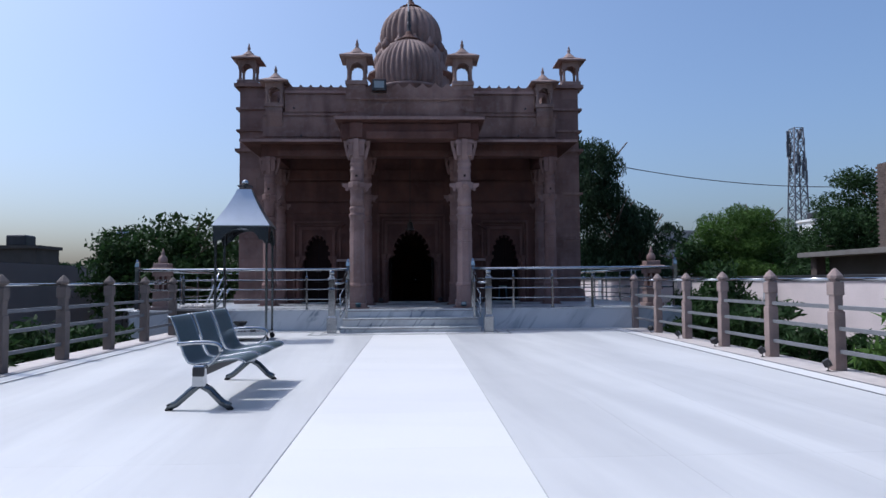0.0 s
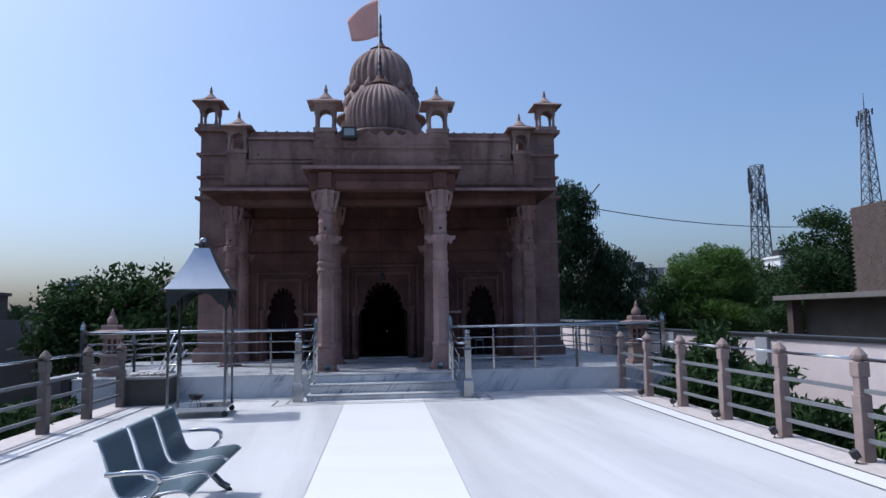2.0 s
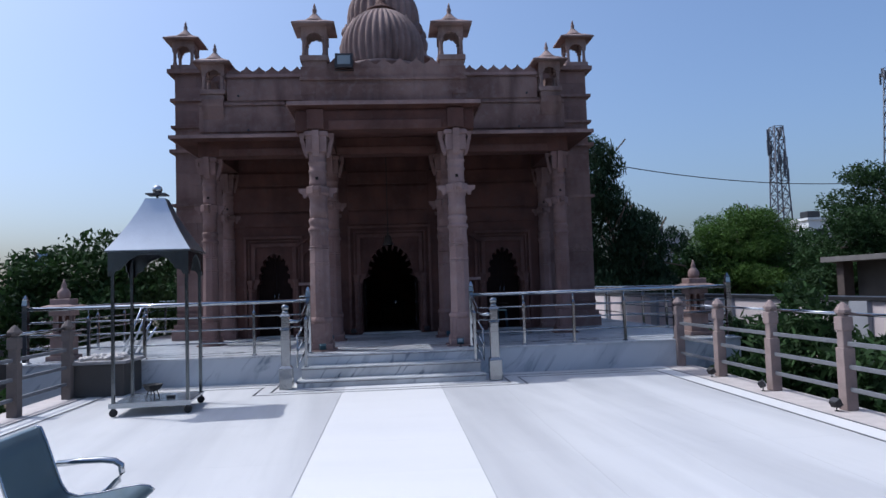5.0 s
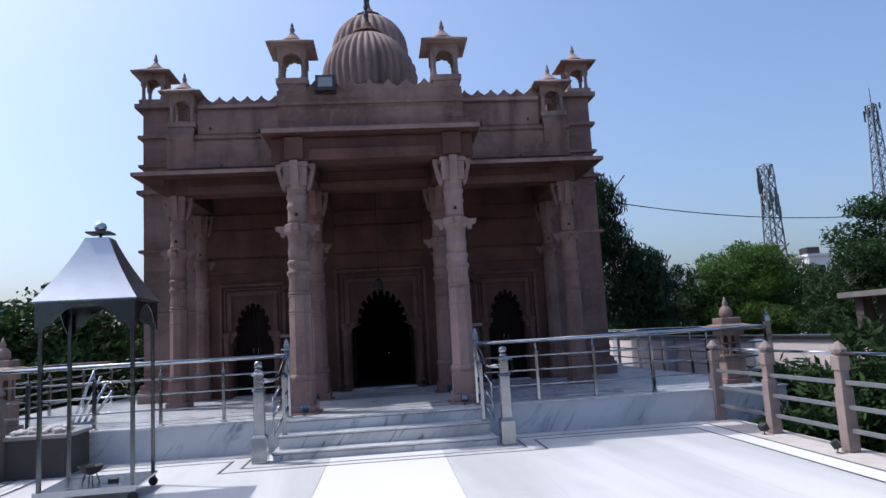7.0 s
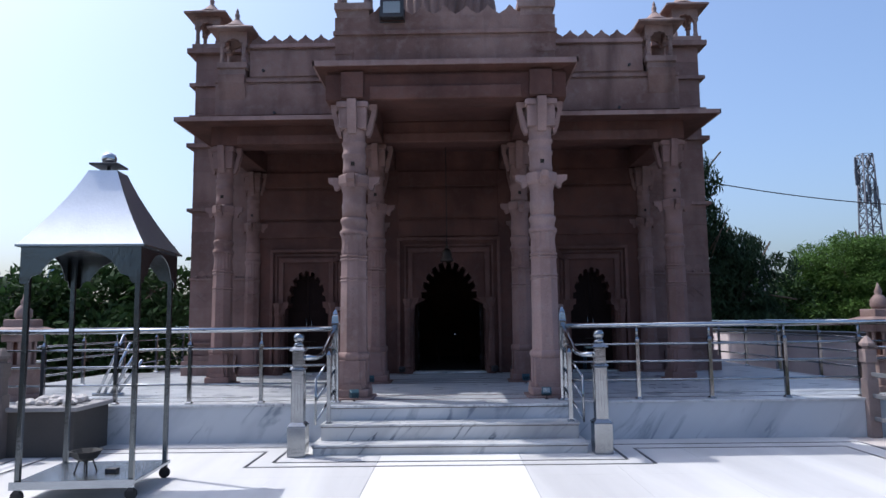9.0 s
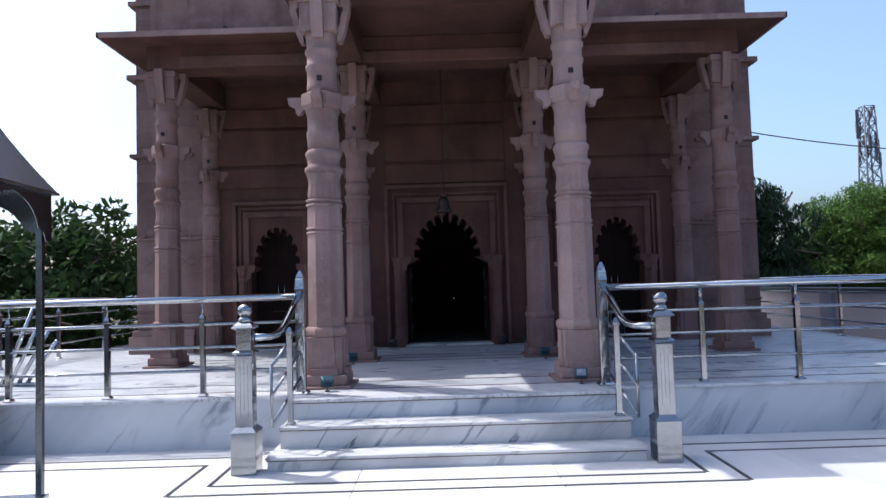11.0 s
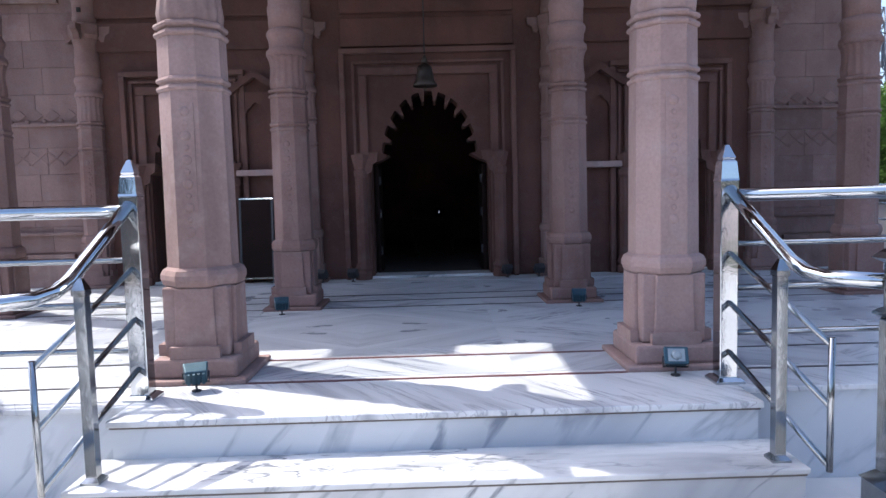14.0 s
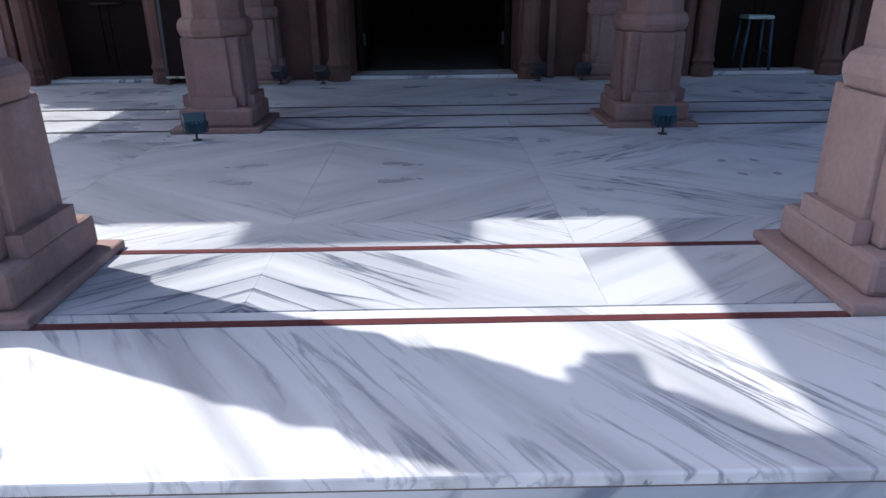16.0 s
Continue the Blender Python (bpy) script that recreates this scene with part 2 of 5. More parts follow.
IRON = mat("black_iron", (0.03, 0.03, 0.03), 0.7, 0.4)
ROOF_STEEL = mat("brushed_roof_steel", (0.56, 0.59, 0.62), 0.34, 1.0, var=0.12, scale=3, fine=50, bump=0.1)
POST_STEEL = mat("dull_post_steel", (0.13, 0.145, 0.155), 0.2, 1.0, var=0.15, scale=4)
DARK_WALL = mat("sooty_plaster", (0.065, 0.06, 0.056), 0.95, var=0.3, scale=1.5)
EDGE_LINE = mat("brown_joint_line", (0.12, 0.1, 0.09), 0.8)
BAR_GREY = mat("grey_painted_bars", (0.16, 0.165, 0.18), 0.55, 0.2, var=0.2, scale=5)
RUBBER = mat("black_rubber", (0.02, 0.02, 0.02), 0.8)
BELL = mat("bell_bronze", (0.07, 0.055, 0.045), 0.45, 0.8, var=0.3)
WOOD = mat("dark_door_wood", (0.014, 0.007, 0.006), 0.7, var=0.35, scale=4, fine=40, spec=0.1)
SOCKET = mat("sooty_socket_stone", (0.02, 0.015, 0.012), 0.95)
# Hall surfaces: colour lowered to deepen the darkness of the unlit room.
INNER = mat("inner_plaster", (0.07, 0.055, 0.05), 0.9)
CONCRETE = mat("grey_concrete", (0.26, 0.25, 0.25), 0.9, var=0.25, scale=1.2, fine=20)
PLASTER_PINK = mat("pink_white_plaster", (0.6, 0.52, 0.52), 0.9, var=0.15, scale=1.3, fine=30)
PLASTER_GREY = mat("grey_plaster", (0.3, 0.31, 0.34), 0.9, var=0.15, scale=1.3)
WALL_GREY = mat("grey_boundary_plaster", (0.17, 0.16, 0.165), 0.95, var=0.12, scale=0.8)
BRICK = mat("old_brick", (0.095, 0.072, 0.064), 0.95, var=0.35, scale=4, fine=30, bump=0.5, random_by=0.3)
WHITE_WALL = mat("white_paint", (0.75, 0.75, 0.75), 0.8, var=0.08)
TOWER_M = mat("galvanised_tower", (0.09, 0.1, 0.125), 0.6, 0.2)
CABLE_M = mat("black_cable", (0.02, 0.02, 0.02), 0.8)
FLAG_M = mat("pale_saffron_cloth", (0.75, 0.42, 0.36), 0.9, var=0.08, scale=5)
SOIL = mat("garden_soil", (0.11, 0.09, 0.06), 1.0, var=0.4, scale=0.3, fine=6)
BARK = mat("bark", (0.1, 0.075, 0.055), 0.95, var=0.4, scale=6, fine=30, bump=0.6)
LEAF_A = leafy("leaf_deep_green", (0.026, 0.056, 0.017))
LEAF_B = leafy("leaf_fresh_green", (0.065, 0.125, 0.025))
LEAF_C = leafy("leaf_bluish_green", (0.022, 0.045, 0.022))
LAMP_GLASS = mat("floodlight_glass", (0.22, 0.26, 0.28), 0.1, 0.0, var=0.05)
TEAL = mat("teal_painted_metal", (0.02, 0.06, 0.085), 0.45, 0.3)
PALE_CLOTH = mat("crumpled_pale_cloth", (0.5, 0.47, 0.45), 0.9)
STOOL_M = mat("pale_green_plastic", (0.3, 0.38, 0.34), 0.5, var=0.08)
BLUE_SIGN = mat("blue_white_panel", (0.35, 0.45, 0.6), 0.7)

# ---- mesh helpers ----
def part(name, bm, material, parent=None, label=""):
    me = bpy.data.meshes.new(name)
    bm.to_mesh(me)
    bm.free()
    me.materials.append(material)
    ob = new(name, me)
    if parent:
        ob.parent = parent
    if label:
        ob["label"] = label
    return ob


def share(ob, parent, m):
    """Another object on the same mesh."""
    o = new(ob.name.split(".")[0], ob.data)
    o.parent = parent
    o.matrix_basis = m
    return o


def thing(name, label, category, group="", at=None):
    e = new(name)
    e.empty_display_size = 0.1
    if at is not None:
        e.matrix_basis = at
    return tagged(e, label, category, group)


def box(bm, x0, x1, y0, y1, z0, z1, top=None, bevel=0.0):
    """A box; top=(dx, dy) draws its top in."""
    dx, dy = top or (0, 0)
    vs = [bm.verts.new(p) for p in ((x0, y0, z0), (x1, y0, z0), (x1, y1, z0), (x0, y1, z0),
          (x0 + dx, y0 + dy, z1), (x1 - dx, y0 + dy, z1), (x1 - dx, y1 - dy, z1), (x0 + dx, y1 - dy, z1))]
    fs = [bm.faces.new([vs[i] for i in f]) for f in ((3, 2, 1, 0), (4, 5, 6, 7), (0, 1, 5, 4), (1, 2, 6, 5), (2, 3, 7, 6), (3, 0, 4, 7))]
    if bevel:
        es = {e for f in fs for e in f.edges}
        bmesh.ops.bevel(bm, geom=list(es), offset=bevel, segments=2, affect="EDGES", profile=0.5)
    return bm


def B(*args, **kw):
    return box(bmesh.new(), *args, **kw)


def lathe(bm, prof, n=16, at=(0, 0, 0), turn=0.0, ribs=0, depth=0.0, smooth=True):
    """Rings of a profile of (radius, z); ribs modulate the radius."""
    rings = []
    for r, z in prof:
        ring = []
        for i in range(n):
            a = turn + 2 * math.pi * i / n
            k = r * (1 - depth * (1 - abs(math.cos(ribs * a / 2)))) if ribs else r
            ring.append(bm.verts.new((at[0] + k * math.cos(a), at[1] + k * math.sin(a), at[2] + z)))
        rings.append(ring)
    for a, b in zip(rings, rings[1:]):
        for i in range(n):
            f = bm.faces.new((a[i], a[(i + 1) % n], b[(i + 1) % n], b[i]))
            f.smooth = smooth
    bm.faces.new(rings[0][::-1])
    bm.faces.new(rings[-1])
    return bm


def L(prof, n=16, **kw):
    return lathe(bmesh.new(), prof, n, **kw)


def tube(bm, pts, r, n=10, closed=False):
    """A round bar along points."""
    pts = [Vector(p) for p in pts]
    rings = []
    for i, p in enumerate(pts):
        d = (pts[min(i + 1, len(pts) - 1)] - pts[max(i - 1, 0)]).normalized()
        u = d.cross(Vector((0, 0, 1)) if abs(d.z) < 0.95 else Vector((1, 0, 0))).normalized()
        v = d.cross(u)
        rings.append([bm.verts.new(p + r * (math.cos(2 * math.pi * k / n) * u + math.sin(2 * math.pi * k / n) * v)) for k in range(n)])
    for a, b in zip(rings, rings[1:]):
        for k in range(n):
            f = bm.faces.new((a[k], b[k], b[(k + 1) % n], a[(k + 1) % n]))
            f.smooth = True
    bm.faces.new(rings[0])
    bm.faces.new(rings[-1][::-1])
    return bm


def T(pts, r, n=10):
    return tube(bmesh.new(), pts, r, n)


def slab(bm, pts, plane, lo, hi):
    """A flat outline of (a, b) pushed through from lo to hi. plane 'xz': a=x, b=z, depth y; 'xy': depth z; 'yz': depth x."""
    put = {"xz": lambda a, b, d: (a, d, b), "xy": lambda a, b, d: (a, b, d), "yz": lambda a, b, d: (d, a, b)}[plane]
    f, k = [bm.verts.new(put(a, b, lo)) for a, b in pts], [bm.verts.new(put(a, b, hi)) for a, b in pts]
    bm.faces.new(f)
    bm.faces.new(k[::-1])
    n = len(pts)
    for i in range(n):
        bm.faces.new((f[(i + 1) % n], f[i], k[i], k[(i + 1) % n]))
    bmesh.ops.recalc_face_normals(bm, faces=bm.faces[:])
    return bm


def S(pts, plane, lo, hi):
    return slab(bmesh.new(), pts, plane, lo, hi)


def arch(half, spring, apex, foils, cx=0.0, deep=0.14, steps=7):
    """Outline of a cusped arch from its left spring to its right one."""
    out, n = [], foils * steps
    for i in range(n + 1):
        a = math.pi * (1 - i / n)
        k = 1 + deep * (abs(math.sin(foils * (math.pi - a))) - 0.5)
        point = 1 + 0.04 * max(0.0, math.sin(a)) ** 6
        out.append((cx + half * k * math.cos(a), spring + (apex - spring) * 0.93 * k * point * math.sin(a)))
    return out


def toothed_arch(half, spring, apex, notches, cx=0.0, deep=0.15, steps=10):
    """Outline of an arch whose edge is cut by deep rounded notches with narrow teeth between."""
    out, n = [], notches * steps
    for i in range(n + 1):
        a = math.pi * (1 - i / n)
        u = min(1.0, max(0.0, (abs(math.sin(notches * (math.pi - a))) - 0.25) / 0.4))
        k = 1 - deep * (1 - u * u * (3 - 2 * u))
        out.append((cx + half * k * math.cos(a), spring + (apex - spring) * k * math.sin(a)))
    return out


def hung_wall(x0, x1, z0, z1, holes, lo, hi, plane="xz"):
    """A wall with openings that reach down to its foot; each hole is a list of (a, z) from left foot to right foot."""
    pts = [(x0, z0)]
    for h in holes:
        pts += h
    pts += [(x1, z0), (x1, z1), (x0, z1)]
    return S(pts, plane, lo, hi)

# ---- ground, terrace, plinth ----
ZP = 0.465
ground = part("ground", S([(-600, -600), (600, -600), (600, 900), (-600, 900)], "xy", -1.6, -1.1), SOIL)
tagged(ground, "bare brown soil ground around the raised terrace", "ground", kind="structure")
floor = part("floor", B(-5.3, 5.3, -8.0, 16.08, -1.1, -0.006), GROUT)
tagged(floor, "white marble terrace floor in large polished slabs", "floor", kind="structure")
plinth = part("plinth", S([(-6.25, 16.08), (-1.43, 16.08), (-1.43, 15.86), (1.43, 15.86), (1.43, 16.08), (6.25, 16.08), (6.25, 28), (-6.25, 28)], "xy", -1.1, ZP - 0.03), PLINTH_M)
tagged(plinth, "blue-veined white marble plinth under the temple", "plinth", kind="structure")
for x0, x1, y0, y1 in ((-6.27, -1.45, 16.06, 16.458), (1.45, 6.27, 16.06, 16.458), (-1.449, 1.449, 15.84, 16.458)):
    part("nosing", B(x0, x1, y0, y1, ZP - 0.03, ZP, bevel=0.006), PLAT_FRONT, plinth)
part("paving_bed", B(-6.25, 6.25, 16.46, 28, ZP - 0.03, ZP - 0.006), GROUT, plinth)
steps = tagged(new("entrance_steps"), "two veined white marble steps up to the temple platform", "steps", kind="structure")
for n, (half, y, z0, z1) in enumerate(((1.51, 15.25, 0.0, 0.11), (1.47, 15.53, 0.11, 0.288))):
    st = part("step", B(-half, half, y + 0.015, 15.88, z0, z1 - 0.025), STEP_M, steps)
    part("tread", B(-half - 0.015, half + 0.015, y, 15.87, z1 - 0.025, z1, bevel=0.006), STEP_M, st)
    part("edge_line", B(-half - 0.004, half + 0.004, y + 0.008, 15.8, z1 - 0.034, z1 - 0.0255), EDGE_LINE, st)
part("edge_line", B(-1.436, 1.436, 15.85, 15.9, ZP - 0.039, ZP - 0.0305), EDGE_LINE, plinth)


# ---- temple walls ----
def named(ob, label, category="wall"):
    return tagged(ob, label, category, kind="structure")


YB = 20.76
main_door = [(-0.68, ZP), (-0.68, 1.78), (-0.57, 1.82)] + toothed_arch(0.55, 1.86, 2.6, 11, 0.0, 0.16)[1:-1] + [(0.57, 1.82), (0.68, 1.78), (0.68, ZP)]


def side_door(cx):
    return [(cx - 0.42, ZP), (cx - 0.42, 1.72), (cx - 0.35, 1.76)] + toothed_arch(0.375, 1.8, 2.46, 9, cx, 0.13)[1:-1] + [(cx + 0.35, 1.76), (cx + 0.42, 1.72), (cx + 0.42, ZP)]


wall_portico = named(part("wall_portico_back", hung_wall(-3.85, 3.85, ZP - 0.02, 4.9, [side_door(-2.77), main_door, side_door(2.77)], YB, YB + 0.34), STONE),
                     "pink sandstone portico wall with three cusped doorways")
for s in (-1, 1):
    w = named(part("wall_front", B(*sorted((s * 3.851, s * 5.06)), YB + 0.04, YB + 0.4, ZP - 0.02, 6.95), STONE_BLOCK), "coursed pink sandstone wall with carved bands beside the portico")
    yf = YB + 0.012
    for k in range(5):
        x = s * (4.08 + 0.19 * k)
        for d in (-1, 1):
            part("carved_cross", S([(x - 0.085, 1.945 - 0.07 * d - 0.012), (x - 0.085, 1.945 - 0.07 * d + 0.012), (x + 0.085, 1.945 + 0.07 * d + 0.012), (x + 0.085, 1.945 + 0.07 * d - 0.012)], "xz", yf + 0.002, yf + 0.03), STONE_BLOCK, w)
        part("carved_petal", S([(x - 0.08, 2.42), (x - 0.03, 2.47), (x, 2.49), (x + 0.03, 2.47), (x + 0.08, 2.42), (x + 0.03, 2.385), (x, 2.37), (x - 0.03, 2.385)], "xz", yf + 0.001, yf + 0.03), STONE_BLOCK, w)
        part("carved_bud", L(((0.03, -0.02), (0.026, 0.004), (0.01, 0.01)), 8, at=(x + s * 0.095, 0, 0)), STONE_BLOCK, w).matrix_basis = pose(0, yf, 2.36, 90, 0, 0)
    for z in (2.3, 1.06):
        part("string_course", B(*sorted((s * 3.99, s * 5.07)), yf - 0.028, yf + 0.03, z, z + 0.035, bevel=0.006), STONE_BLOCK, w)
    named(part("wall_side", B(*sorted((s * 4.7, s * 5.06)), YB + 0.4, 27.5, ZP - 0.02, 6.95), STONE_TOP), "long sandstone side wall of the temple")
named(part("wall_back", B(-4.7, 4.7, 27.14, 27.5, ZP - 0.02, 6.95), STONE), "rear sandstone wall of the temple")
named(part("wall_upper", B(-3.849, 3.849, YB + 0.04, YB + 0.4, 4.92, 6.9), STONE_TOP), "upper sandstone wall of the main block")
named(part("roof_main", B(-4.72, 4.72, YB + 0.38, 27.2, 6.2, 6.4), STONE), "flat stone roof of the main block", "roof")
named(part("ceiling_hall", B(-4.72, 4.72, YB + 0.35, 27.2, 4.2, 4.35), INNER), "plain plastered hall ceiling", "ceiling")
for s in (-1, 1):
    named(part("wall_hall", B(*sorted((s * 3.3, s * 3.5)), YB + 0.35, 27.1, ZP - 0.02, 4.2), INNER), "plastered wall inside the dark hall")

# ledges round the main block
for s in (-1, 1):
    for n, (z, h, o) in enumerate(((0.44, 0.3, 0.08), (0.74, 0.1, 0.04), (3.66, 0.06, 0.06), (4.95, 0.08, 0.09), (5.55, 0.06, 0.06), (6.2, 0.07, 0.07), (6.88, 0.1, 0.12))):
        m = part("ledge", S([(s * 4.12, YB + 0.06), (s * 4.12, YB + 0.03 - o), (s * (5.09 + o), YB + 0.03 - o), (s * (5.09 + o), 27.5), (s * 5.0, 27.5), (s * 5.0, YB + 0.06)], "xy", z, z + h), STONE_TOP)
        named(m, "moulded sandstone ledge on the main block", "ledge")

# Dark sheet over the pale paving bed, standing for shade in the hall.
named(part("hall_floor", B(-3.3, 3.3, YB + 0.36, 27.1, ZP - 0.02, ZP), INNER), "hall floor with the unlit hall's darkness in its colour", "floor")

# doorway frames on the back wall
def door_frame(cx, half, top, wide):
    f = named(new("door_frame"), "moulded sandstone frame round a cusped doorway", "door frame")
    for k, (o, w, d) in enumerate(((0.0, 0.09, 0.05), (0.13, 0.035, 0.035), (wide, 0.06, 0.07))):
        for s in (-1, 1):
            a, b = sorted((cx + s * (half + o + 0.02), cx + s * (half + o + w + 0.02)))
            part("jamb", B(a, b, YB - d, YB + 0.004, ZP - 0.005, top + o, bevel=0.008), STONE_TRIM, f)
        part("lintel", B(cx - half - o - w - 0.02, cx + half + o + w + 0.02, YB - d - 0.003, YB + 0.003, top + o, top + o + w, bevel=0.008), STONE_TRIM, f)
    spring = top - (0.95 if half > 0.5 else 0.85)
    for s in (-1, 1):
        x = cx + s * (half + 0.115)
        c = part("colonnette", L(((0.1, 0), (0.1, 0.07), (0.085, 0.1), (0.1, 0.13), (0.07, 0.2), (0.066, spring - ZP - 0.2), (0.082, spring - ZP - 0.17), (0.082, spring - ZP - 0.12), (0.07, spring - ZP - 0.1), (0.095, spring - ZP), (0.11, spring - ZP + 0.06)), 8, at=(x, YB - 0.06, ZP - 0.003), turn=math.pi / 8, smooth=False), STONE_TRIM, f)
        i = cx + s * (half + 0.03)
        part("bracket", S([(i, spring - 0.16), (i - s * 0.05, spring - 0.13), (i - s * 0.06, spring - 0.05), (i - s * 0.11, spring - 0.02), (i - s * 0.12, spring + 0.08), (i + s * 0.12, spring + 0.08), (i + s * 0.12, spring - 0.16)], "xz", YB - 0.1, YB - 0.03), STONE_TRIM, c)
    return f


door_frame(0, 0.68, 2.78, 0.24)
for s in (-1, 1):
    door_frame(s * 2.77, 0.42, 2.62, 0.2)
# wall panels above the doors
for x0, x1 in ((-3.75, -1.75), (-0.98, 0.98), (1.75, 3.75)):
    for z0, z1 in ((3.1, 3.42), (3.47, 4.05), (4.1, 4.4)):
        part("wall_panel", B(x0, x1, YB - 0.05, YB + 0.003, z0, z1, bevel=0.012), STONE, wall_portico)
for x, s in ((-1.95, -1), (1.95, 1)):
    nf = named(new("niche"), "small arched stone niche with a projecting sill", "niche")
    part("niche_frame", hung_wall(x - 0.2, x + 0.2, 1.75, 2.62, [[(x - 0.12, 1.75)] + arch(0.12, 2.3, 2.5, 3, x, 0.1)[0:] + [(x + 0.12, 1.75)]], YB - 0.06, YB + 0.004), STONE, nf)
    part("niche_sill", B(x - 0.24, x + 0.24, YB - 0.13, YB + 0.002, 1.68, 1.75, bevel=0.01), STONE_PALE, nf)
    part("niche_hood", S([(x - 0.26, 2.6), (x - 0.3, 2.66), (x, 2.86), (x + 0.3, 2.66), (x + 0.26, 2.6), (x, 2.78)], "xz", YB - 0.12, YB), STONE, nf)

# doors
for s in (-1, 1):
    d = tagged(new("door_main"), "dark wooden door leaf standing open into the hall", "door", kind="structure")
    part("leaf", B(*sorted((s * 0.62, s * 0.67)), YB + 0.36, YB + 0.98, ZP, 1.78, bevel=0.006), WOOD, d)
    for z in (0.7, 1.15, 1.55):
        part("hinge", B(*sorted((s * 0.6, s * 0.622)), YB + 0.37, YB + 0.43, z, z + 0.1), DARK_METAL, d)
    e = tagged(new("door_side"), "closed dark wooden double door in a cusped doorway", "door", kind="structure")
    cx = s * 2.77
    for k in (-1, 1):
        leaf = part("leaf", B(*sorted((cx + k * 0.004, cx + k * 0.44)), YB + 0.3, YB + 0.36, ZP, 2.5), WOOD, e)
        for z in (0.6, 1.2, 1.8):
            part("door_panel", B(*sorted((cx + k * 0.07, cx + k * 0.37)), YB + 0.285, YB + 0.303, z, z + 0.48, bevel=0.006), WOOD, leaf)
    for k in (-0.05, 0.05):
        part("pull", T([(cx + k, YB + 0.27, 1.35), (cx + k, YB + 0.27, 1.52)], 0.009, 6), STEEL_DULL, e)
    part("door_handle", T([(cx - 0.14, YB + 0.26, 1.08), (cx + 0.14, YB + 0.26, 1.08)], 0.012), BELL, e, "brass pull bar")
threshold = named(part("threshold", B(-0.72, 0.72, YB - 0.03, YB + 0.34, ZP - 0.004, ZP + 0.025, bevel=0.006), STEP_M), "pale marble door threshold", "threshold")
for s in (-1, 1):
    named(part("threshold", B(s * 2.77 - 0.45, s * 2.77 + 0.45, YB - 0.03, YB + 0.2, ZP - 0.004, ZP + 0.025, bevel=0.006), STEP_M), "pale marble door threshold", "threshold")
altar = thing("offering_table", "low dark table with pale vessels inside the hall", "table")
part("tabletop", B(-0.3, 0.35, 23.4, 23.9, 1.02, 1.06, bevel=0.006), WOOD, altar)
for x in (-0.26, 0.31):
    for y in (23.45, 23.85):
        part("leg", B(x - 0.025, x + 0.025, y - 0.025, y + 0.025, ZP, 1.02), WOOD, altar)
ves = tagged(part("steel_pot", lathe(bmesh.new(), ((0.05, 0), (0.09, 0.06), (0.08, 0.13), (0.06, 0.15)), 16, (0.12, 23.6, 1.06)), STEEL), "small shiny steel pot on the offering table", "pot")


# ---- columns ----
def eight(r):
    return r / math.cos(math.pi / 8)


